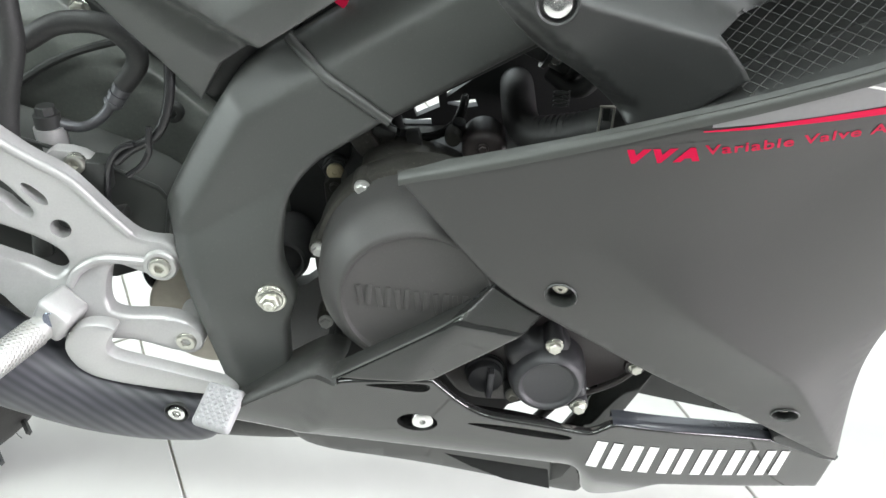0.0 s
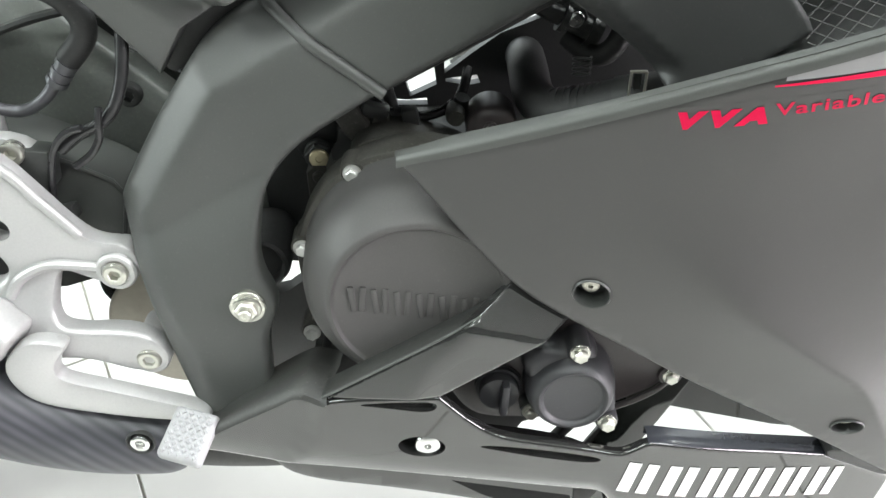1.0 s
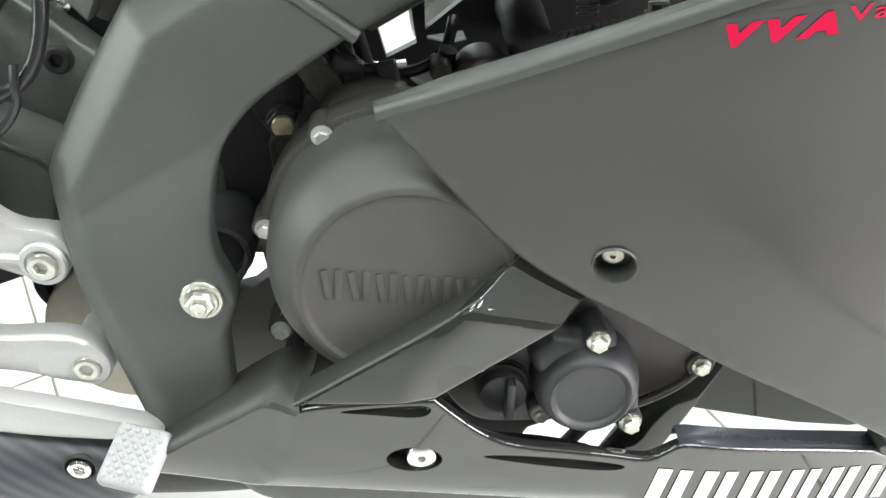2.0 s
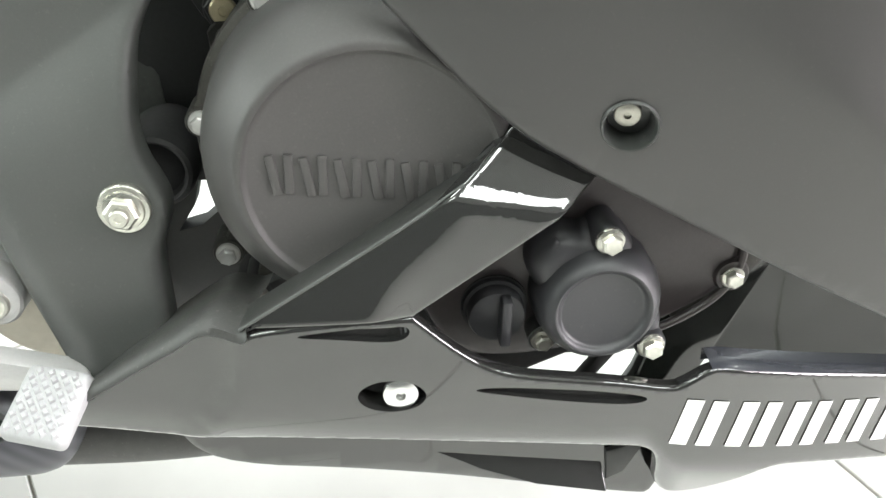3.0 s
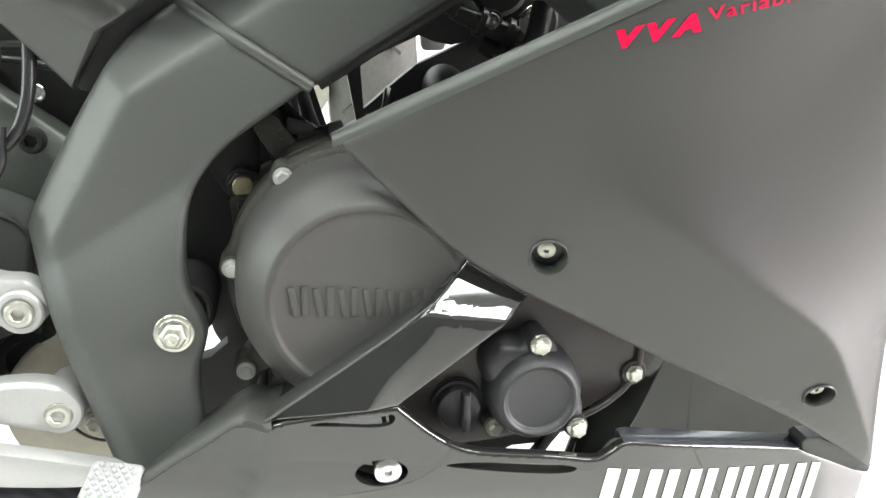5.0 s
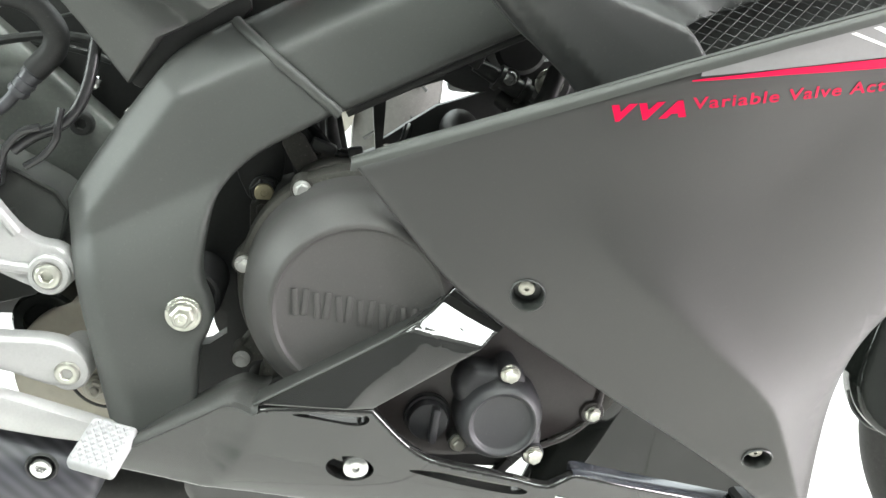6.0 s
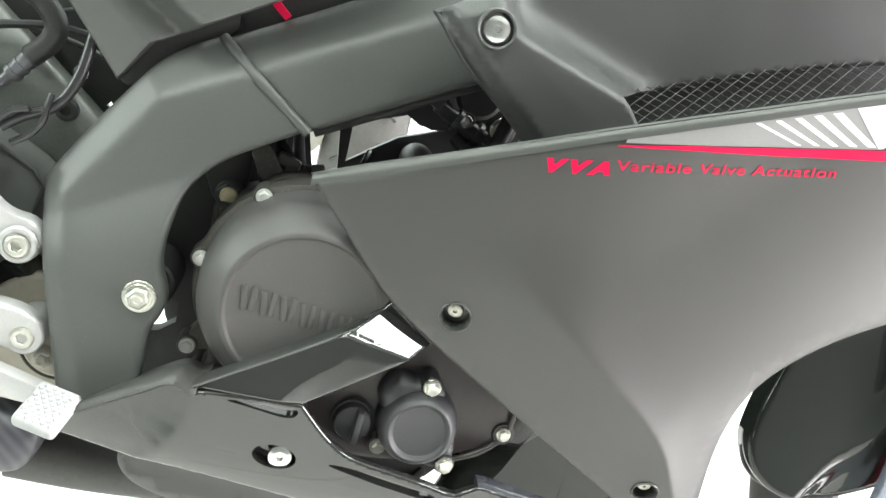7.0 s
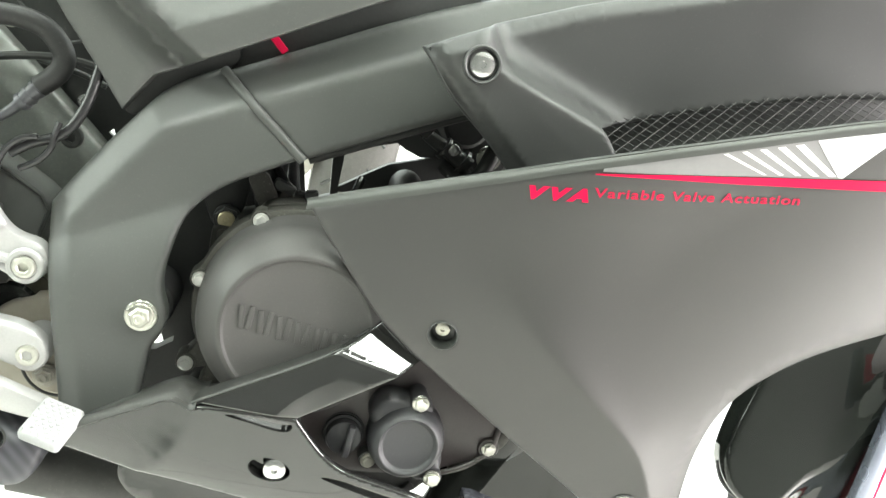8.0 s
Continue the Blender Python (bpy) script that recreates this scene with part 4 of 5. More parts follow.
# ---- exhaust with its carbon-look shield ----
def build_exhaust():
    # centre line and radius from the rounded nose backwards
    line = [(-0.2085, -0.124, 0.2245, 0.006), (-0.2095, -0.124, 0.2248, 0.016), (-0.2130, -0.125, 0.2252, 0.0245), (-0.2200, -0.125, 0.2262, 0.0300), (-0.235, -0.126, 0.2290, 0.0335), (-0.28, -0.129, 0.2400, 0.0380), (-0.33, -0.133, 0.2580, 0.0405),
            (-0.377, -0.137, 0.2830, 0.0425), (-0.42, -0.141, 0.3120, 0.0450), (-0.50, -0.147, 0.3650, 0.0490), (-0.62, -0.155, 0.4350, 0.0520)]
    bm = bmesh.new()
    seg = 36
    rings = []
    centres = spline([q[:3] for q in line], 4)
    radii = [q[0] for q in spline([(q[3], 0, 0) for q in line], 4)]
    for c, r in zip(centres, radii):
        d = Vector((-0.93, -0.05, 0.36)).normalized()
        up = d.cross(Vector((0, 1, 0))).normalized()
        rings.append([bm.verts.new(c + (Vector((0, -1, 0)) * math.cos(2 * math.pi * k / seg) * 0.95 + up * math.sin(2 * math.pi * k / seg)) * r) for k in range(seg)])
    for p, q in zip(rings, rings[1:]):
        for k in range(seg):
            bm.faces.new((p[k], p[(k + 1) % seg], q[(k + 1) % seg], q[k]))
    bm.faces.new(rings[0])
    bm.faces.new(rings[-1])
    ob = part("exhaust_shield", bm, M_CARBON, bike, "carbon-look exhaust shield", 50)
    part("screw_recess", lathe([(0.0125, -0.160), (0.0115, -0.1625), (0.0105, -0.1615), (0.0095, -0.156), (0, -0.156)], 36, centre=(-0.2465, 0, 0.2560)), M_BLACK, ob, "dark rubber ring round the screw")
    bolt(ob, (-0.2465, -0.158, 0.2560), "socket", 0.0085, M_CHROME, "bright socket screw", name="screw")
    return ob


build_exhaust()


# ---- behind the hanger: inner mudguard, brackets, hoses and wires ----
SLITS = [[(-0.2944, 0.5640), (-0.2769, 0.5447), (-0.2786, 0.5330)], [(-0.2277, 0.5095), (-0.2225, 0.4985), (-0.2320, 0.5045)]]


def build_rear_inner():
    def guard_y(x, z):
        # the side leans in above a soft edge
        d = (x + 0.345) * 0.577 + (z - 0.556) * 0.817
        return 0.004 + 0.06 * (0.5 - z) * -1 + 0.9 * 0.004 * math.log1p(math.exp(min(d / 0.004, 40)))
    p = [(-0.62, 0.36), (-0.62, 0.80), (-0.50, 0.716), (-0.345, 0.588), (-0.2855, 0.540), (-0.248, 0.509), (-0.215, 0.482), (-0.15, 0.46), (-0.15, 0.33), (-0.30, 0.37)]
    g = part("inner_mudguard", panel(soft(p, 1), guard_y, rim(0.003, 0.03), 0.012, cuts=[((-0.345, 0.556), (-0.270, 0.503))]), M_INNER, bike, "grey-green plastic inner mudguard with a bevelled edge", 40)
    b = [(-0.50, 0.722), (-0.345, 0.587), (-0.2855, 0.539), (-0.248, 0.508), (-0.19, 0.455), (-0.15, 0.55), (-0.17, 0.64), (-0.30, 0.72), (-0.45, 0.78)]
    back = part("inner_back_plate", panel(soft(b, 1), flat(0.050), rim(0.002, 0.01), 0, holes=SLITS), M_BLACK, bike, "black plate behind the mudguard's edge")
    part("stiffener", panel(soft([(-0.345, 0.640), (-0.300, 0.600), (-0.2815, 0.5840), (-0.2565, 0.5925), (-0.235, 0.640), (-0.27, 0.70)], 1), flat(-0.004), rim(0.002, 0.006), 0), M_GREYPL, back, "dark grey plate with a folded edge")
    part("stiffener_edge", tube([(-0.345, -0.005, 0.640), (-0.300, -0.005, 0.600), (-0.2815, -0.005, 0.5845), (-0.2565, -0.005, 0.5930)], 0.0016, 8, 1), M_EDGE, back, "pale folded edge")
    part("rod", tube([(-0.300, 0.02, 0.565), (-0.262, 0.02, 0.560), (-0.235, 0.02, 0.553)], 0.0032, 10, 4), M_GREYPL, back, "grey guide rod")
    bolt(back, (-0.2545, 0.030, 0.533), "button", 0.0075, M_CHROME, "bright screw")
    bolt(g, (-0.326, 0.005, 0.599), "flange", 0.0095, M_ZINC, "zinc bolt")
    bolt(g, (-0.2555, 0.002, 0.4990), "socket", 0.0105, M_BLACK, "black socket screw")
    low = [(-0.56, 0.56), (-0.341, 0.491), (-0.286, 0.467), (-0.256, 0.4505), (-0.249, 0.438), (-0.260, 0.395), (-0.283, 0.352), (-0.42, 0.345), (-0.56, 0.335)]
    part("linkage_box", panel(soft(low, 1), flat(-0.068), rim(0.0025, 0.06), 0), M_FRAME, bike, "black plastic box under the mudguard")
    part("box_lip", tube([(-0.56, -0.069, 0.5600), (-0.341, -0.069, 0.4910), (-0.286, -0.069, 0.4670), (-0.258, -0.069, 0.4520), (-0.249, -0.069, 0.4380), (-0.258, -0.069, 0.4000)], 0.0022, 8, 1), M_GREYPL, bike, "raised lip of the black box")
    mc = part("master_cylinder", tube([(-0.352, -0.055, 0.475), (-0.352, -0.055, 0.508)], 0.014, 20, 2), M_SILVER, bike, "silver rear brake master cylinder")
    part("lug", panel(soft([(-0.345, 0.500), (-0.318, 0.498), (-0.300, 0.486), (-0.302, 0.468), (-0.330, 0.462), (-0.352, 0.478)], 1), flat(-0.088), rim(0.002, 0.014), 0), M_SILVER, mc, "cast lug of the cylinder")
    bolt(mc, (-0.3185, -0.090, 0.4885), "socket", 0.0095, M_ZINC, "socket bolt", 0.4)
    part("banjo", tube([(-0.352, -0.055, 0.508), (-0.352, -0.055, 0.520)], 0.012, 20, 2), M_BLACK, mc, "black banjo fitting")
    bm = bmesh.new()
    hexagon(0.009, 0, -0.009, 0.001, bm)
    bmesh.ops.transform(bm, matrix=pose(-0.352, -0.055, 0.519, -90, 0, 0), verts=bm.verts)
    part("banjo_bolt", bm, M_BLACK, mc, "black hexagon banjo bolt")
    hose = part("brake_hose", tube([(-0.46, -0.03, 0.55), (-0.37, -0.05, 0.580), (-0.325, -0.05, 0.601), (-0.285, -0.05, 0.601), (-0.263, -0.05, 0.583), (-0.262, -0.05, 0.565), (-0.278, -0.05, 0.546)], 0.0098, 18, 8), M_RUBBER, bike, "thick black rubber brake hose")
    part("crimp", tube([(-0.275, -0.05, 0.549), (-0.292, -0.05, 0.527)], 0.0078, 14, 1), M_CRIMP, hose, "crimped grey sleeve")
    for t in (0.2, 0.5, 0.8):
        part("crimp_ring", tube([(-0.275 - 0.017 * t, -0.05, 0.549 - 0.022 * t), (-0.2775 - 0.017 * t, -0.05, 0.5458 - 0.022 * t)], 0.0088, 14, 1), M_CRIMP, hose)
    part("steel_pipe", tube([(-0.291, -0.05, 0.529), (-0.305, -0.05, 0.514), (-0.325, -0.05, 0.505), (-0.348, -0.055, 0.512)], 0.005, 12, 6), M_CRIMP, hose, "bent metal pipe")
    part("reservoir_hose", tube([(-0.335, -0.085, 0.68), (-0.343, -0.09, 0.632), (-0.347, -0.09, 0.595), (-0.365, -0.09, 0.546), (-0.374, -0.09, 0.50), (-0.375, -0.07, 0.46)], 0.0105, 16, 6), M_RUBBER, bike, "black reservoir hose")
    w = part("brake_switch_wire", tube([(-0.219, -0.06, 0.64), (-0.222, -0.072, 0.595), (-0.226, -0.080, 0.556), (-0.231, -0.084, 0.535), (-0.239, -0.086, 0.519), (-0.250, -0.086, 0.509), (-0.268, -0.086, 0.500), (-0.284, -0.086, 0.488)], 0.0048, 14, 6), M_WIRE, bike, "black sleeved brake switch wire")
    part("thin_wire", tube([(-0.262, -0.092, 0.508), (-0.276, -0.092, 0.503), (-0.288, -0.092, 0.488), (-0.295, -0.092, 0.462), (-0.298, -0.092, 0.432)], 0.0030, 8, 6), M_WIRE, w, "thin black wire")
    part("wire_hook", tube([(-0.246, -0.092, 0.524), (-0.248, -0.094, 0.512), (-0.250, -0.094, 0.500), (-0.259, -0.094, 0.487), (-0.273, -0.093, 0.477)], 0.0030, 8, 6), M_WIRE, w, "black wire hook")
    part("switch_body", block((0.024, 0.022, 0.032), pose(-0.305, -0.082, 0.474, 0, 6, 0), 0.003), M_GREYPL, w, "grey brake switch body")
    part("switch_plug", block((0.026, 0.014, 0.012), pose(-0.297, -0.084, 0.432, 0, -12, 0), 0.002), M_BLACK, w, "black plug")
    part("clip_nut", tube([(-0.298, -0.092, 0.434), (-0.2985, -0.092, 0.426)], 0.0055, 8, 1), M_BLACK, w)
    part("upper_cable", tube([(-0.44, 0.0, 0.50), (-0.36, 0.0, 0.55), (-0.28, 0.0, 0.572), (-0.22, 0.0, 0.568)], 0.004, 8, 6), M_BLACK, bike, "thin black cable")
    part("pivot_plate", panel(soft([(-0.46, 0.300), (-0.46, 0.47), (-0.15, 0.47), (-0.15, 0.305)], 1), flat(0.042), rim(0.003, 0.01), 0), M_BLACK, bike, "black plate behind the swingarm pivot")
    part("pivot_cap", lathe([(0.030, 0.04), (0.030, -0.012), (0.027, -0.016), (0.019, -0.016), (0.017, -0.010), (0.008, -0.010), (0, -0.010)], 36, centre=(-0.286, 0, 0.3175)), M_GUARD, bike, "round black pivot cap")
    # swing arm and chain side seen under the hanger
    part("swingarm", tube([(-0.13, 0.06, 0.37), (-0.62, 0.10, 0.30)], 0.035, 16, 2, squash=1.4), M_STEEL, bike, "dull grey swingarm")
    link = part("link_plate", lathe([(0.0690, 0.004), (0.0690, -0.0165), (0.0675, -0.0190), (0.0650, -0.0200), (0, -0.0200)], 64, centre=(-0.245, 0, 0.271)), M_LINK, bike, "tan grey round cover behind the hanger", 50)
    part("seal_ring", tube([(-0.229 + 0.037 * math.cos(math.pi * k / 20), -0.0206, 0.2755 + 0.037 * math.sin(math.pi * k / 20)) for k in range(41)], 0.0020, 8, 1), M_BLACK, link, "dark seal ring on the cover")
    part("hub", lathe([(0.0345, -0.018), (0.0345, -0.0235), (0.032, -0.0255), (0.022, -0.0255), (0.020, -0.0235), (0, -0.0235)], 40, centre=(-0.229, 0, 0.2755)), M_LINK, link)
    bolt(link, (-0.2400, -0.0245, 0.2600), "nut", 0.0125, M_STEEL, "dull link nut")
    part("link_stud", tube([(-0.372, -0.088, 0.392), (-0.368, -0.088, 0.414)], 0.0095, 20, 1), M_GREYPL, bike, "dark ball joint stud")


build_rear_inner()


# ---- seat side cover and the rubber strip above the frame ----
def side_y(x, z):
    def bend(d, r=0.0016):
        return r * math.log1p(math.exp(min(d / r, 300)))
    d1 = (x + 0.175) * 0.613 + (z - 0.583) * 0.79
    d2 = (x + 0.151) * 0.526 + (z - 0.596) * 0.85
    d3 = (x + 0.165) * 0.39 + (z - 0.622) * 0.92
    d4 = (x + 0.165) * -0.487 + (z - 0.622) * 0.873
    return -0.099 + 0.34 * bend(-d1) + 0.5 * (bend(d1) - bend(d1 - 0.022)) - 2.3 * (bend(d2) - bend(d2 - 0.019)) + 0.6 * bend(min(d3, d4))


def build_side_cover():
    o = [(-0.199, 0.546), (-0.199, 0.546), (-0.187, 0.565), (-0.175, 0.583), (-0.175, 0.583), (-0.151, 0.5965), (-0.091, 0.632), (-0.02, 0.676), (0.04, 0.712), (0.04, 0.80), (-0.25, 0.80), (-0.33, 0.72), (-0.262, 0.622), (-0.228, 0.583)]
    sc = part("seat_side_cover", panel(soft(o, 1), side_y, rim(0.002, 0.03), 0.008, cuts=[((-0.175, 0.583), (-0.254, 0.6443)), ((-0.151, 0.596), (-0.236, 0.6486)), ((-0.165, 0.622), (-0.257, 0.661)), ((-0.165, 0.622), (-0.0777, 0.6707)), ((-0.141, 0.6122), (-0.226, 0.6648))]), M_FRAME, bike, "satin dark grey faceted side cover", 40)
    trim = [(-0.204, 0.552), (-0.186, 0.592), (-0.150, 0.612), (-0.110, 0.630), (-0.108, 0.604), (-0.150, 0.581), (-0.168, 0.565), (-0.184, 0.545), (-0.196, 0.540)]
    part("trim_piece", panel(soft(trim, 1), flat(-0.066), rim(0.002, 0.03), 0), M_BLACK, bike, "dark satin trim piece under the side cover")
    s = [(-0.200, 0.545), (-0.184, 0.577), (-0.150, 0.602), (-0.10, 0.640), (0.02, 0.71), (0.10, 0.74), (0.10, 0.70), (-0.02, 0.63), (-0.12, 0.575), (-0.165, 0.545)]
    part("rubber_strip", panel(soft(s, 1), flat(-0.058), rim(0.003, 0.04), 0), M_BLACK, bike, "black trim strip between side cover and frame")
    part("red_tab", block((0.007, 0.012, 0.018), pose(-0.076, -0.082, 0.634, 0, -50, 0), 0.0015), M_RED, bike, "small red plastic tab")


build_side_cover()


# ---- air scoop cover with its wire mesh ----
def scoop_y(x, z):
    r = 0.0013
    d1 = (x - 0.107) * 0.482 + (z - 0.650) * 0.876
    d2 = (x - 0.122) * 0.273 + (z - 0.653) * 0.962
    k = smooth01(0.085, 0.125, x)
    y = -0.174 + 0.10 * (0.62 - z) + k * 0.09 * r * math.log1p(math.exp(min(d1 / r, 40)))
    y += k * 2.6 * r * math.log1p(math.exp(min(d2 / r, 40)))
    y = y if y < -0.135 else -0.135 + 0.012 * math.tanh((y + 0.135) / 0.03)
    y -= 0.30 * 0.02 * math.log1p(math.exp(min((z - 0.735 - 0.1 * (x - 0.2)) / 0.02, 30)))
    rear = seg_dist((x, z), (0.043, 0.661), (0.145, 0.572))
    y += 0.014 * (1 - smooth01(0, 0.012, rear))
    top = line_dist((x, z), [(0.043, 0.661), (0.095, 0.692), (0.192, 0.738), (0.36, 0.800), (0.60, 0.87)])
    return y + 0.010 * (1 - smooth01(0, 0.014, top))


SCOOP_CUTS = []
for k in (-0.004, -0.0015, 0.0, 0.0015, 0.004):
    SCOOP_CUTS.append(((0.107 + 0.482 * k, 0.650 + 0.876 * k), (0.196 + 0.482 * k, 0.601 + 0.876 * k)))
    SCOOP_CUTS.append(((0.122 + 0.273 * k, 0.653 + 0.962 * k), (0.217 + 0.273 * k, 0.626 + 0.962 * k)))


def build_scoop():
    o = [(0.042, 0.661), (0.042, 0.661), (0.095, 0.692), (0.155, 0.720), (0.192, 0.738), (0.36, 0.800), (0.60, 0.87), (0.60, 0.87), (0.60, 0.735), (0.47, 0.717), (0.327, 0.671), (0.256, 0.642), (0.211, 0.630), (0.211, 0.630), (0.231, 0.608), (0.237, 0.598), (0.237, 0.598), (0.16, 0.545), (0.145, 0.570), (0.115, 0.597), (0.074, 0.624)]
    ob = part("air_scoop_cover", panel(soft(o, 2), scoop_y, rim(0.004, 0.012), 0.006, cuts=SCOOP_CUTS), M_SCOOP, bike, "satin black air scoop cover", 60)
    cupm = pose(0.0895, scoop_y(0.0895, 0.6575) - 0.001, 0.6575)
    c = part("screw_recess", lathe([(0.0165, 0.004), (0.0160, -0.002), (0.0150, -0.003), (0.0135, -0.002), (0.0125, 0.003), (0, 0.003)], 40), M_SCOOP, ob, "round seat of the screw")
    c.matrix_basis = cupm
    bolt(ob, (0.0895, scoop_y(0.0895, 0.6575) - 0.001, 0.6575), "button", 0.0108, M_CHROME, "bright button-head screw", name="screw")
    # diamond wire mesh
    quad = [(0.212, 0.633), (0.240, 0.575), (0.62, 0.70), (0.60, 0.775)]
    bm = bmesh.new()

    def inside_span(p, d):
        lo, hi = -9.0, 9.0
        for i in range(4):
            a, b = quad[i], quad[(i + 1) % 4]
            nx, nz = -(b[1] - a[1]), b[0] - a[0]
            den = nx * d[0] + nz * d[1]
            num = nx * (a[0] - p[0]) + nz * (a[1] - p[1])
            if abs(den) < 1e-9:
                continue
            t = num / den
            if den > 0:
                lo = max(lo, t)
            else:
                hi = min(hi, t)
        return lo, hi
    for ang, step in ((42, 0.0064), (-16, 0.0064)):
        d = (math.cos(radians(ang)), math.sin(radians(ang)))
        nrm = (-d[1], d[0])
        for k in range(-90, 130):
            p = (0.30 + nrm[0] * step * k, 0.64 + nrm[1] * step * k)
            lo, hi = inside_span(p, d)
            if hi - lo > 0.004:
                ends = []
                for q in (lo, hi):
                    u, w = p[0] + d[0] * q, p[1] + d[1] * q
                    ends.append((u, -0.160 + 0.9 * (w - 0.61 - 0.3 * (u - 0.231)) + 0.002 - (0.0008 if ang > 0 else 0), w))
                tube(ends, 0.00036, 5, 0, bm)
    mesh = part("wire_mesh", bm, M_MESH, ob, "dark grey diamond wire mesh")
    close = [(0.176, 0.6052), (0.20, 0.6155), (0.233, 0.629), (0.309, 0.658), (0.374, 0.682), (0.50, 0.722), (0.60, 0.757)]
    part("duct_sill", loft([[(x, fair_y(x, z) + 0.010, z - 0.008) for x, z in close], [(x, fair_y(x, z) + 0.022, z - 0.030) for x, z in close], [(x, -0.098, z - 0.050) for x, z in close]], 2), M_BLACK, ob, "black sill behind the fairing's edge")
    part("duct_floor", panel(soft([(0.20, 0.54), (0.60, 0.62), (0.62, 0.80), (0.30, 0.78), (0.18, 0.66)], 1), flat(-0.10), rim(0.004, 0.01), 0), M_GREYPL, ob, "black duct behind the mesh")


build_scoop()


# ---- between engine and frame spar: hose, clamp, throttle parts, brackets ----
HOSE = [(0.082, 0.06, 0.508), (0.080, 0.025, 0.520), (0.079, -0.010, 0.520), (0.081, -0.042, 0.510), (0.092, -0.063, 0.506), (0.115, -0.076, 0.512), (0.143, -0.090, 0.525), (0.19, -0.10, 0.537)]


def build_middle():
    h = part("coolant_hose", tube(HOSE, 0.0165, 20, 8), M_RUBBER, bike, "ribbed black coolant hose")
    ribs = bmesh.new()
    for k in range(9):
        p = Vector((0.094 + 0.005 * k, -0.0635 - 0.0027 * k, 0.506 + 0.0018 * k))
        tube([p, p + Vector((0.0018, -0.0009, 0.0006))], 0.0172, 20, 1, ribs)
    part("woven_ribs", ribs, M_RUBBER, h, "fine ribs of the hose")
    c = part("hose_clamp", tube([(0.139, -0.088, 0.523), (0.149, -0.0925, 0.527)], 0.0178, 24, 1), M_BLACK, bike, "spring hose clamp with a pale wire frame")
    for x in (0.1395, 0.1505):
        part("clamp_ear", block((0.0016, 0.003, 0.031), pose(x, -0.111, 0.538, 0, 2, 0), 0.0005), M_STEEL, c)
    for z in (0.5235, 0.5535):
        part("clamp_bridge", block((0.0125, 0.003, 0.0018), pose(0.145, -0.1115, z), 0.0005), M_STEEL, c)
    part("clamp_tab", block((0.006, 0.006, 0.012), pose(0.145, -0.108, 0.546), 0.001), M_GREYPL, c)
    t = part("throttle_body", lathe([(0.024, 0.06), (0.024, -0.03), (0.020, -0.034), (0, -0.034)], 28, centre=(0.12, 0.0, 0.60)), M_BLACK, bike, "black throttle body")
    part("lever", block((0.040, 0.010, 0.014), pose(0.118, 0.030, 0.585, 0, 30, 0), 0.003), M_GREYPL, t)
    part("lever", block((0.016, 0.012, 0.030), pose(0.10, 0.028, 0.59, 0, -30, 0), 0.003), M_GREYPL, t)
    inj = part("idle_valve", tube([(0.078, -0.045, 0.583), (0.092, -0.045, 0.577), (0.108, -0.045, 0.570), (0.128, -0.045, 0.560)], 0.010, 18, 2, radii=[0.006, 0.0095, 0.0085, 0.0110]), M_GREYPL, bike, "dark grey idle valve with a screw")
    part("collar", tube([(0.098, -0.045, 0.5745), (0.102, -0.045, 0.5725)], 0.0118, 18, 1), M_GREYPL, inj)
    part("collar", tube([(0.119, -0.045, 0.5645), (0.123, -0.045, 0.5625)], 0.0130, 18, 1), M_GREYPL, inj)
    part("flange", panel(soft([(0.098, 0.566), (0.100, 0.580), (0.110, 0.584), (0.118, 0.578), (0.115, 0.566)], 2), flat(-0.052), rim(0.0015, 0.01), 0), M_GREYPL, inj)
    bolt(inj, (0.108, -0.0535, 0.574), "button", 0.0062, M_CHROME, "small bright screw", name="screw")
    part("plug", block((0.016, 0.016, 0.014), pose(0.076, -0.045, 0.588, 0, 30, 0), 0.002), M_BLACK, inj)
    eye = part("mount_eye", lathe([(0.024, 0.05), (0.023, 0.016), (0.020, 0.012), (0, 0.012)], 32, centre=(0.160, 0, 0.569)), M_BLACK, bike, "black engine mount eye")
    bolt(eye, (0.160, 0.011, 0.569), "nut", 0.0135, M_ZINC, "zinc mount bolt", 0.5)
    wall = [(-0.17, 0.40), (-0.17, 0.60), (0.02, 0.68), (0.24, 0.72), (0.24, 0.40)]
    gaps = [[(-0.031, 0.523), (-0.001, 0.531), (0.004, 0.490), (-0.020, 0.479)], [(0.011, 0.500), (0.011, 0.541), (0.028, 0.547), (0.064, 0.561), (0.074, 0.556), (0.092, 0.551), (0.108, 0.554), (0.060, 0.536), (0.036, 0.519)],
            [(-0.053, 0.485), (-0.031, 0.471), (-0.004, 0.471), (-0.005, 0.4775), (-0.022, 0.476), (-0.035, 0.477)], [(0.012, 0.4955), (0.040, 0.4985), (0.043, 0.491), (0.031, 0.489), (0.012, 0.4925)]]
    part("far_frame_wall", panel(wall, flat(0.04), rim(0.003, 0.012), 0, holes=gaps), M_BLACK, bike, "black far side of the frame and engine mounts")
    # added black sheet, blocks the lit floor seen past the spar
    part("floor_blocker", panel(soft([(-0.035, 0.548), (0.040, 0.590), (0.100, 0.622), (0.130, 0.66), (0.10, 0.70), (-0.03, 0.64)], 1), flat(-0.060), rim(0.006, 0.06), 0), M_BLACK, bike, "black sheet added to block the bright floor behind the spar")
    # the frame's inner walls and the rear engine bracket
    br = [(-0.200, 0.30), (-0.165, 0.52), (-0.06, 0.56), (-0.04, 0.505), (-0.03, 0.20), (-0.205, 0.20)]
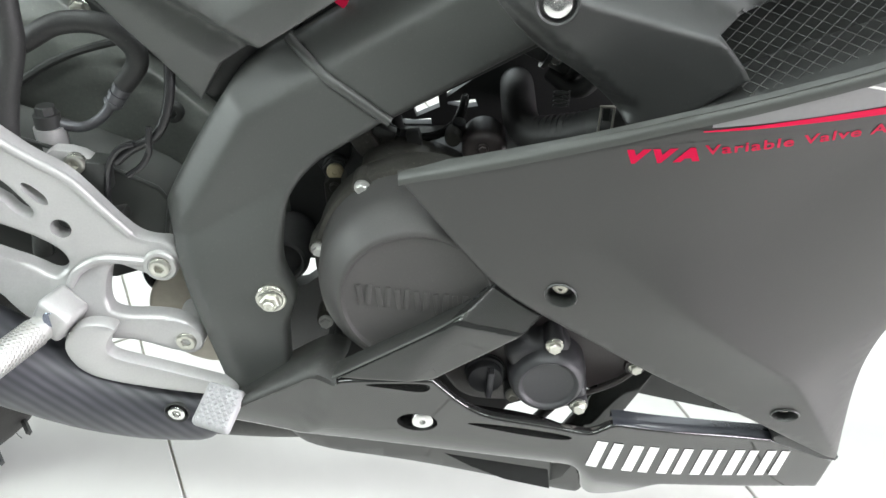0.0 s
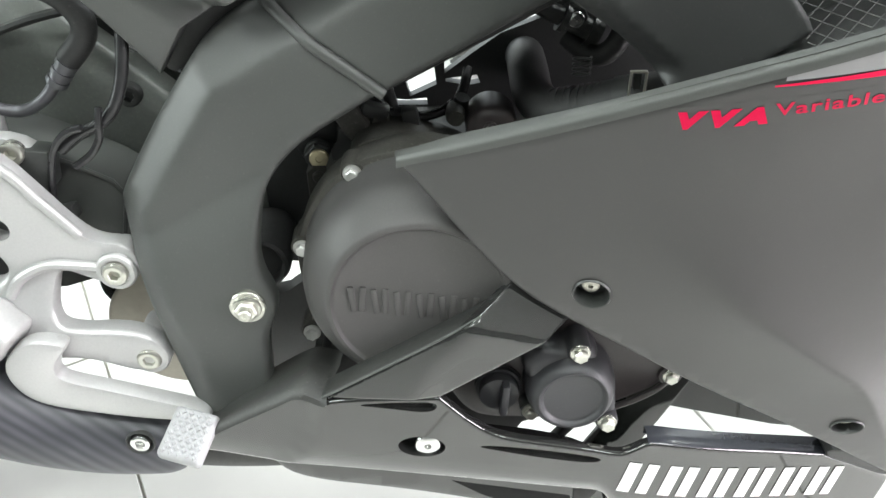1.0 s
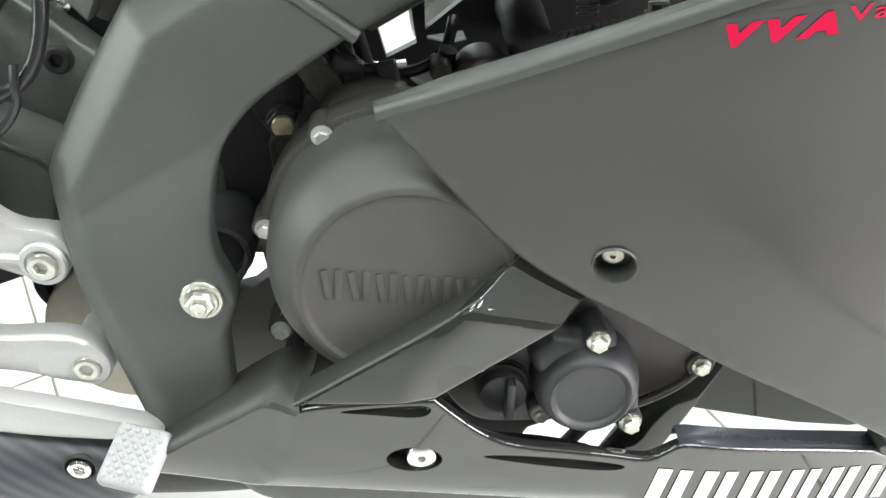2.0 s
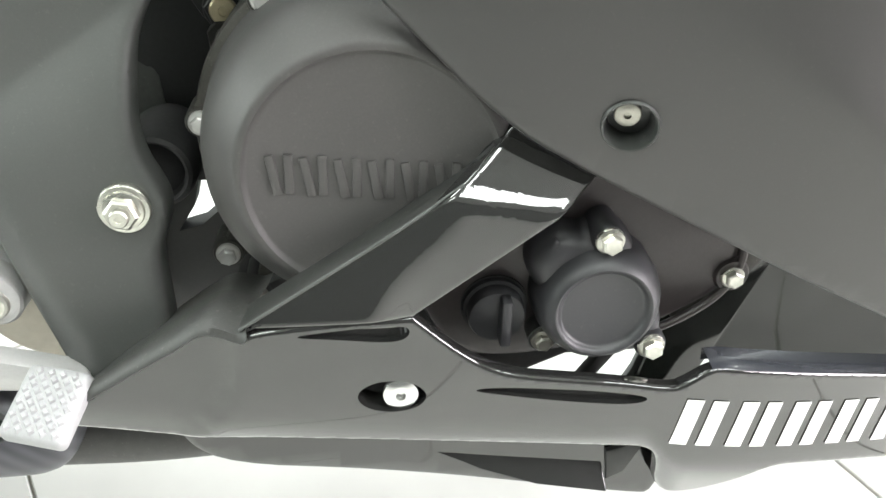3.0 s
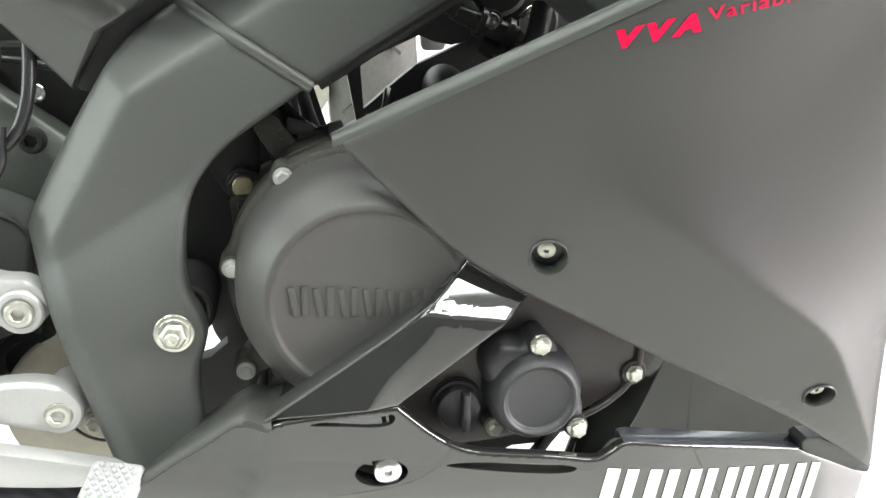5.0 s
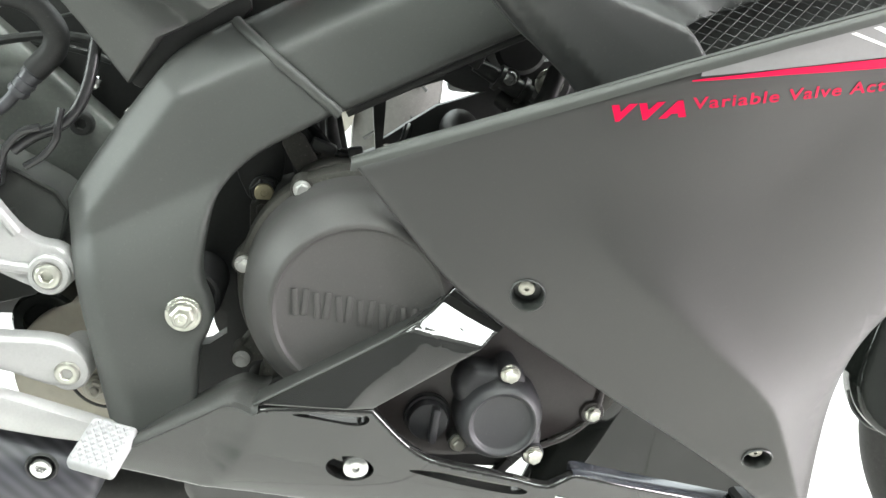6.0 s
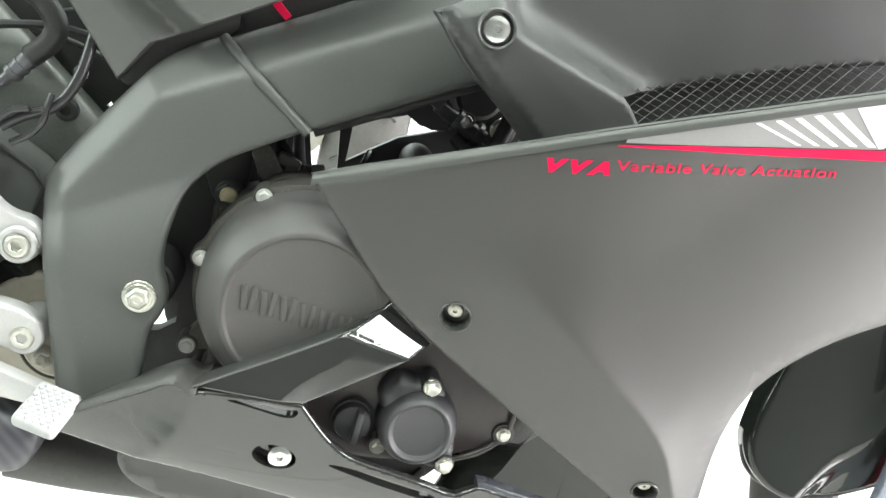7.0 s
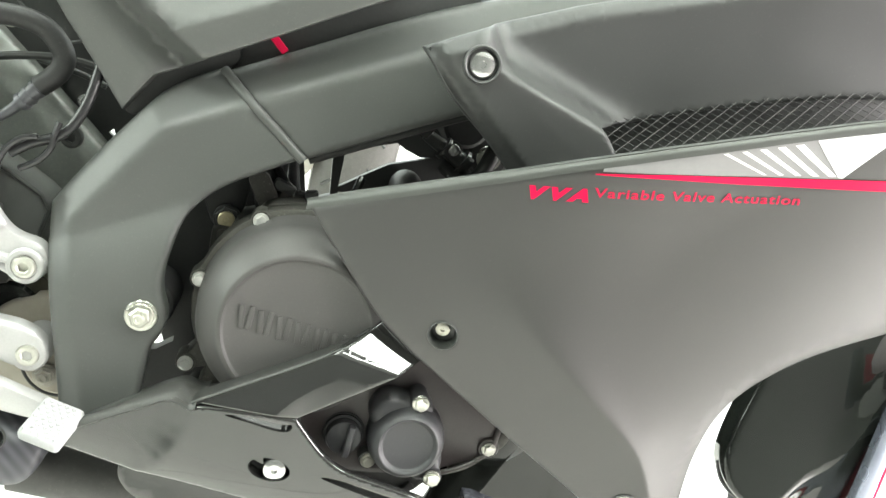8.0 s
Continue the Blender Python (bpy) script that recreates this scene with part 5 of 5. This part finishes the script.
    part("inner_frame_plate", panel(soft(br, 1), flat(0.0), rim(0.003, 0.02), 0, holes=[[(-0.160, 0.293), (-0.1450, 0.313), (-0.1390, 0.332), (-0.1265, 0.331), (-0.1262, 0.309), (-0.133, 0.3040), (-0.142, 0.2970)]]), M_BLACK, bike, "black inner frame plate")
    part("far_frame_plate", panel(soft([(-0.1335, 0.238), (-0.1375, 0.249), (-0.1443, 0.267), (-0.1500, 0.2785), (-0.1525, 0.293), (-0.1530, 0.330), (-0.085, 0.330), (-0.085, 0.238)], 1), flat(0.100), rim(0.003, 0.012), 0), M_BLACK, bike, "black far frame plate")
    eb = part("engine_bracket", panel(soft([(-0.106, 0.452), (-0.082, 0.452), (-0.080, 0.43), (-0.094, 0.405), (-0.1045, 0.408), (-0.1055, 0.43)], 1), flat(-0.048), rim(0.003, 0.03), 0), M_CASE, bike, "cast engine bracket")
    part("boss", lathe([(0.0055, -0.03), (0.0052, -0.050), (0.004, -0.0515), (0, -0.0515)], 20, centre=(-0.0955, 0, 0.4435)), M_CASE, eb)
    nut_bm = bmesh.new()
    lathe([(0.0135, -0.02), (0.0135, -0.0335), (0.0125, -0.035), (0.009, -0.035)], 36, nut_bm)
    hexagon(0.0122, -0.034, -0.0395, 0.0012, nut_bm, 0.2)
    lock = part("lock_nut", nut_bm, M_BLACK, eb, "black hexagon lock nut")
    lock.location = (-0.0945, -0.0025, 0.4575)
    part("stud", lathe([(0.0086, -0.039), (0.0084, -0.0440), (0.0074, -0.0450), (0.003, -0.0450), (0.0026, -0.0440), (0, -0.0440)], 32, centre=(-0.0945, 0, 0.4575)), M_YZINC, eb, "yellow zinc stud end")
    part("upper_mount", panel(soft([(-0.128, 0.500), (-0.090, 0.520), (-0.078, 0.50), (-0.080, 0.462), (-0.098, 0.440), (-0.114, 0.455)], 1), flat(-0.030), rim(0.003, 0.02), 0), M_BLACK, eb, "black mount plate behind the nut")
    for k, x in enumerate((-0.075, -0.055, -0.038)):
        part("breather_hose", tube([(x, -0.03 + 0.01 * k, 0.60), (x - 0.004, -0.035 + 0.012 * k, 0.53), (x + 0.012, -0.03, 0.47)], 0.0055 + 0.001 * (k % 2), 12, 6), M_RUBBER, bike, "black breather hose")
    part("pivot_boss", lathe([(0.0260, 0.02), (0.0258, -0.052), (0.0240, -0.0585), (0.0215, -0.060), (0.0195, -0.0585), (0.018, -0.05), (0, -0.05)], 40, centre=(-0.1515, 0, 0.364)), M_RUBBER, bike, "black pivot boss")
    part("top_case", panel(soft([(-0.07, 0.47), (-0.058, 0.493), (-0.02, 0.497), (0.0, 0.487), (0.03, 0.474), (0.04, 0.45), (-0.03, 0.46)], 2), flat(-0.085), rim(0.006, 0.05), 0), M_CASE, bike, "dusty upper crankcase")
    # small castings, cylinder and linkage between the crankcase and the spar
    part("cylinder_cap", lathe([(0.021, -0.025), (0.021, -0.056), (0.0195, -0.061), (0.015, -0.063), (0.007, -0.064), (0, -0.064)], 32, centre=(0.047, 0, 0.487)), M_BROWN, bike, "brown-black round cap on the cylinder", 50)
    bolt(bike, (0.045, -0.0645, 0.492), "flange", 0.0055, M_BROWN, "small dark cap bolt")
    for x, z, r in ((-0.042, 0.494, 0.008), (0.018, 0.496, 0.008)):
        part("casting_lug", lathe([(r, -0.03), (r, -0.05), (r * 0.8, -0.055), (0, -0.055)], 18, centre=(x, 0, z)), M_CASE, bike, "small cast lug")

    loom = part("wire_loom", tube([(-0.060, -0.030, 0.520), (-0.035, -0.040, 0.497), (-0.005, -0.040, 0.493), (0.020, -0.030, 0.502), (0.030, -0.005, 0.520)], 0.0042, 10, 8), M_WIRE, bike, "black wire loom over the crankcase")
    part("plug", block((0.022, 0.014, 0.011), pose(-0.046, -0.048, 0.5015, 0, 18, 0), 0.002), M_GREYPL, loom, "dark grey plug")
    part("plug", block((0.013, 0.013, 0.015), pose(-0.018, -0.052, 0.4975, 0, -12, 0), 0.002), M_BLACK, loom, "black plug")
    part("tape", tube([(-0.032, -0.0405, 0.4965), (-0.022, -0.0405, 0.4945)], 0.0052, 10, 1), M_RUBBER, loom)
    part("cam_sensor", tube([(0.020, -0.030, 0.488), (0.024, -0.036, 0.507)], 0.0075, 14, 1, radii=[0.0080, 0.0062]), M_BLACK, bike, "black sensor on the cylinder")
    part("bracket_strap", panel(soft([(-0.085, 0.512), (-0.068, 0.520), (-0.045, 0.486), (-0.052, 0.474), (-0.066, 0.478)], 1), flat(-0.060), rim(0.0015, 0.008), 0), M_CASE, bike, "dusty cast strap behind the crankcase")
    for k in range(4):
        part("spring_coil", tube([(0.112 + 0.007 * math.cos(a * 0.7), -0.070 + 0.004 * math.sin(a * 0.7), 0.536 + 0.004 * k + 0.0003 * a) for a in range(10)], 0.0009, 6, 1), M_GREYPL, bike, "small dark spring coil")
    part("valve_tube", tube([(0.105, -0.035, 0.556), (0.125, -0.050, 0.545), (0.140, -0.055, 0.556), (0.150, -0.050, 0.585)], 0.0085, 14, 6), M_RUBBER, bike, "bent black rubber tube")


build_middle()


# ---- front wheel, mudguard and fork ----
def build_front():
    wx, wz, R = 0.845, 0.285, 0.285
    prof = []
    for k in range(17):
        a = -math.pi * 0.62 + 2 * math.pi * 0.62 * k / 16
        prof.append((R - 0.05 + 0.05 * math.cos(a), 0.05 * math.sin(a)))
    w = part("front_wheel", lathe([(0.214, -0.045), (0.222, -0.046), (0.222, -0.040), (0.205, -0.030), (0.205, 0.030), (0.222, 0.040), (0.222, 0.046), (0.214, 0.045), (0.195, 0.03), (0.195, -0.03), (0.214, -0.045)], 96), M_BLACK, bike, "black front wheel rim")
    w.matrix_basis = Matrix.Translation((wx, 0, wz))
    part("tyre", lathe(prof, 96), M_TYRE, w, "black front tyre", 60)
    # mudguard: a deep glossy shell over the rear of the tyre
    o = [(0.507, 0.365), (0.496, 0.322), (0.494, 0.298), (0.506, 0.271), (0.538, 0.2515), (0.60, 0.2485), (0.69, 0.288), (0.78, 0.40), (0.84, 0.56), (0.74, 0.585), (0.62, 0.54), (0.545, 0.47)]

    def guard_y(x, z):
        # the lower front part leans over towards the floor
        lean = -0.30 * (z - 0.325) * smooth01(-0.012, 0.028, (x - 0.6045) * 0.853 - (z - 0.3215) * 0.521)
        return -0.060 - 0.012 * math.sin(min(max((x - 0.48) / 0.3, 0), 1) * 3.1) + 0.22 * (z - 0.33) + lean

    g = part("front_mudguard", panel(soft(o, 3), guard_y, [(0.006, 0), (0.003, 0.001), (0.001, 0.003), (0, 0.007), (0, 0.030), (0.004, 0.034), (0.016, 0.037)], 0.006), M_GUARD, bike, "glossy black front mudguard", 50)
    part("lip", tube([(0.497, -0.048, 0.294), (0.508, -0.050, 0.271), (0.538, -0.054, 0.2525), (0.60, -0.060, 0.2495), (0.68, -0.064, 0.283)], 0.0016, 8, 6), M_EDGE, g, "thin pale lower edge")
    leg = [(0.640, 0.20), (0.656, 0.46), (0.676, 0.47), (0.666, 0.20)]
    f = part("fork_leg", panel(soft(leg, 1), flat(-0.098), rim(0.004, 0.012), 0), M_FORK, bike, "blue-silver lower fork leg")
    part("red_stripe", block((0.006, 0.012, 0.26), pose(0.6755, -0.086, 0.33, 0, 3, 0), 0.001), M_RED, f, "red stripe")
    part("reflector", block((0.05, 0.010, 0.26), pose(0.7045, -0.084, 0.33, 0, 3, 0), 0.001), M_WHITE, f, "white stripe")


build_front()


# ---- rear wheel, of which the foot of the tyre shows under the exhaust ----
def build_rear_wheel():
    R = 0.30
    prof = []
    for k in range(17):
        a = -math.pi * 0.62 + 2 * math.pi * 0.62 * k / 16
        prof.append((R - 0.055 + 0.055 * math.cos(a), 0.068 * math.sin(a)))
    w = part("rear_wheel", lathe([(0.214, -0.055), (0.222, -0.056), (0.222, -0.048), (0.205, -0.036), (0.205, 0.036), (0.222, 0.048), (0.222, 0.056), (0.214, 0.055), (0.195, 0.036), (0.195, -0.036), (0.214, -0.055)], 72), M_BLACK, bike, "black rear wheel rim")
    w.matrix_basis = Matrix.Translation((-0.715, 0.0, R + 0.004))
    tyre = part("tyre", lathe(prof, 96), M_TYRE, w, "black rear tyre with moulding hairs", 60)
    groove = finish(block((0.005, 0.060, 0.005), None, 0), "groove", M_BLACK)
    hair = finish(tube([(0, 0, 0), (0.002, 0, 0.004), (0.003, 0, 0.009)], 0.0005, 5, 2), "hair", M_RUBBER)
    for k in range(28):
        for s in (-1, 1):
            a = 2 * math.pi * (k + 0.5 * (s > 0)) / 28
            q = new("groove", groove)
            q.parent = tyre
            q.matrix_basis = Matrix.Rotation(a, 4, "Y") @ Matrix.Translation((R - 0.008, s * 0.034, 0)) @ Matrix.Rotation(radians(30 * s), 4, "X") @ Matrix.Rotation(radians(-24 * s), 4, "Z")
            h = new("hair", hair)
            h.parent = tyre
            h.matrix_basis = Matrix.Rotation(a + 0.1, 4, "Y") @ Matrix.Translation((R - 0.004, s * 0.030, 0)) @ Matrix.Rotation(radians(90), 4, "Y")


build_rear_wheel()


# ---- the other motorcycle parked behind ----
def build_other():
    ob = tagged(new("parked_motorcycle"), "second motorcycle parked behind, its dusty rear tyre showing", "motorcycle")
    ob.matrix_world = pose(0.118, 1.66, 0.0, 0, 0, 82)
    R = 0.31
    prof = [(R - 0.055 + 0.055 * math.cos(a), 0.078 * math.sin(a)) for a in [-math.pi * 0.6 + 2 * math.pi * 0.6 * k / 16 for k in range(17)]]
    tyre = part("tyre", lathe(prof, 96, centre=(0, 0, R)), M_GREYTYRE, ob, "dusty grooved tyre", 60)
    gm = finish(block((0.0055, 0.052, 0.0045), None, 0), "groove", M_BLACK)
    for k in range(30):
        for s in (-1, 1):
            q = new("groove", gm)
            q.parent = tyre
            q.matrix_basis = Matrix.Translation((0, 0, R)) @ Matrix.Rotation(2 * math.pi * (k + 0.5 * (s > 0)) / 30, 4, "Y") @ Matrix.Translation((R - 0.0055, s * 0.030, 0)) @ Matrix.Rotation(radians(-20 * s), 4, "Z") @ Matrix.Rotation(radians(35 * s), 4, "X")
    rim_ob = part("rim", lathe([(0.236, -0.05), (0.228, -0.055), (0.20, -0.045), (0.195, -0.02), (0.195, 0.02), (0.20, 0.045), (0.228, 0.055), (0.236, 0.05)], 72, centre=(0, 0, R)), M_SILVER, ob, "silver wheel rim")
    part("hub", lathe([(0.045, -0.06), (0.05, -0.05), (0.05, 0.05), (0.045, 0.06)], 32, centre=(0, 0, R)), M_SILVER, ob)
    for k in range(5):
        a = 2 * math.pi * k / 5
        part("spoke", block((0.17, 0.03, 0.028), Matrix.Translation((0, 0, R)) @ Matrix.Rotation(a, 4, "Y") @ Matrix.Translation((0.12, 0, 0)), 0.006), M_SILVER, ob)
    part("swingarm", block((0.50, 0.05, 0.06), pose(0.25, -0.11, 0.33, 0, -6, 0), 0.012), M_BLACK, ob)
    part("muffler", tube([(-0.30, 0.115, 0.300), (0.22, 0.135, 0.285)], 0.045, 28, 1), M_STEEL, ob, "dull silver muffler")
    part("muffler_band", tube([(-0.27, 0.116, 0.299), (-0.25, 0.117, 0.2985)], 0.0465, 28, 1), M_BLACK, ob, "black muffler band")
    for s in (-1, 1):
        for rr, yy in ((0.272, 0.0750), (0.262, 0.0762)):
            part("sidewall_line", tube([(rr * math.cos(math.pi * k / 24), s * yy, R + rr * math.sin(math.pi * k / 24)) for k in range(49)], 0.0022, 6, 1), M_SILVER, tyre, "pale line on the tyre wall")
    part("body", block((0.9, 0.22, 0.36), pose(0.75, 0, 0.80), 0.08, seg=4), M_BLACK, ob, "black bodywork")


build_other()


# ---- the room ----
def slab(name, size, at, material, label, category="wall"):
    ob = new(name, finish(block(size, None, 0.0), name, material))
    ob.location = at
    return tagged(ob, label, category, kind="structure")


X0, X1, YB, YF, H = -4.5, 4.5, -3.0, 3.5, 3.2
floor = slab("floor", (X1 - X0 + 0.4, YF - YB + 0.4, 0.1), ((X0 + X1) / 2, (YF + YB) / 2, -0.056), M_GROUT, "grouted bed of the white tiled showroom floor", "floor")
slab("ceiling", (X1 - X0 + 0.4, YF - YB + 0.4, 0.15), ((X0 + X1) / 2, (YF + YB) / 2, H + 0.075), M_CEIL, "plain white showroom ceiling", "ceiling")
slab("wall_south", (X1 - X0 + 0.4, 0.2, H), ((X0 + X1) / 2, YB - 0.1, H / 2), M_WALL, "grey painted inner wall")
slab("wall_west", (0.2, YF - YB, 1.0), (X0 - 0.1, (YF + YB) / 2, 0.5), M_WALL, "grey painted wall below the side window")
slab("wall_west_lintel", (0.2, YF - YB, 0.3), (X0 - 0.1, (YF + YB) / 2, H - 0.15), M_WALL, "grey lintel over the side window")
slab("wall_west_pier", (0.2, 1.6, 1.9), (X0 - 0.1, YB + 0.8, 1.95), M_WALL, "grey pier beside the side window")
slab("wall_west_far_pier", (0.2, 1.6, 1.9), (X0 - 0.1, YF - 0.8, 1.95), M_WALL, "grey pier beside the side window")
# shop front: piers and a lintel round one wide opening
slab("wall_north", (1.3, 0.2, H), (X0 + 0.45, YF + 0.1, H / 2), M_WALL, "grey pier beside the shop front opening")
slab("wall_north_pier", (1.3, 0.2, H), (X1 - 0.45, YF + 0.1, H / 2), M_WALL, "grey pier beside the shop front opening")
slab("wall_north_lintel", (6.8, 0.2, 0.2), (0.0, YF + 0.1, H - 0.1), M_WALL, "grey lintel over the shop front opening")
slab("wall_east", (0.2, 1.1, H), (X1 + 0.1, YB + 0.55, H / 2), M_WALL, "grey pier beside the side door")
slab("wall_east_far", (0.2, 2.8, H), (X1 + 0.1, YF - 1.4, H / 2), M_WALL, "grey painted side wall")
slab("wall_east_lintel", (0.2, 2.6, 0.45), (X1 + 0.1, -0.6, H - 0.225), M_WALL, "grey lintel over the side door")
slab("ground", (400, 400, 0.2), (0, 0, -0.21), mat("asphalt", (0.12, 0.12, 0.115), 0.85, grain=0.2, gscale=40), "grey paving outside the shop", "ground")


# ---- ceiling lights ----
def glow_material():
    m = bpy.data.materials.new("lit_diffuser")
    m.use_nodes = True
    b = m.node_tree.nodes["Principled BSDF"]
    b.inputs["Base Color"].default_value = (0.8, 0.8, 0.8, 1)
    b.inputs["Emission Color"].default_value = (0.93, 1.0, 0.95, 1)
    b.inputs["Emission Strength"].default_value = CEILING_GLOW
    return m


lamp = tagged(new("ceiling_light"), "long white ceiling light panel, switched on", "light", "showroom ceiling lights")
part("frame", block((1.30, 0.66, 0.05), pose(0, 0, 0.03), 0.004), M_WALL, lamp)
part("diffuser", block((1.24, 0.60, 0.01), pose(0, 0, 0.002), 0.0), glow_material(), lamp, "glowing white diffuser")
lamp.location = (-1.4, -0.56, H - 0.056)
for x, y in ((0.6, -0.56), (2.6, -0.56), (-1.4, 1.5), (0.6, 1.5), (2.6, 1.5)):
    copy_thing(lamp, Matrix.Translation((x, y, H - 0.056)))


# ---- floor tiles, each a piece of the floor ----
T = 0.648
bm = block((T - 0.003, 2 * T - 0.003, 0.012), None, 0.0012, seg=1)
tile_mesh = finish(bm, "tile", M_TILE)
ca, sa = math.cos(radians(26.4)), math.sin(radians(26.4))
for i in range(-9, 10):
    for j in range(-9, 10):
        u, v = (i + 0.5) * T, (2 * j + 1) * T
        x, y = -0.45 + u * ca - v * sa, 0.841 + u * sa + v * ca
        m = Matrix.Translation((x, y, -0.006)) @ Matrix.Rotation(radians(26.4), 4, "Z")
        corners = [m @ Vector((a * T / 2, b * T, 0)) for a in (-1, 1) for b in (-1, 1)]
        if max(c.x for c in corners) < X0 or min(c.x for c in corners) > X1 or max(c.y for c in corners) < YB or min(c.y for c in corners) > YF:
            continue
        inner = all(X0 < c.x < X1 and YB < c.y < YF for c in corners)
        data = tile_mesh
        if not inner:
            # cut tiles along the walls
            cut = bmesh.new()
            cut.from_mesh(tile_mesh)
            for co, no in (((X0, 0, 0), (-1, 0, 0)), ((X1, 0, 0), (1, 0, 0)), ((0, YB, 0), (0, -1, 0)), ((0, YF, 0), (0, 1, 0))):
                im = m.inverted()
                bmesh.ops.bisect_plane(cut, geom=cut.verts[:] + cut.edges[:] + cut.faces[:], dist=1e-5, plane_co=im @ Vector(co), plane_no=im.to_3x3() @ Vector(no), clear_outer=True)
            if len(cut.faces) < 2:
                cut.free()
                continue
            bmesh.ops.holes_fill(cut, edges=cut.edges)
            data = finish(cut, "tile", M_TILE)
        tile = new("tile", data)
        tile.parent = floor
        tile.matrix_basis = m
        tile.location -= floor.location
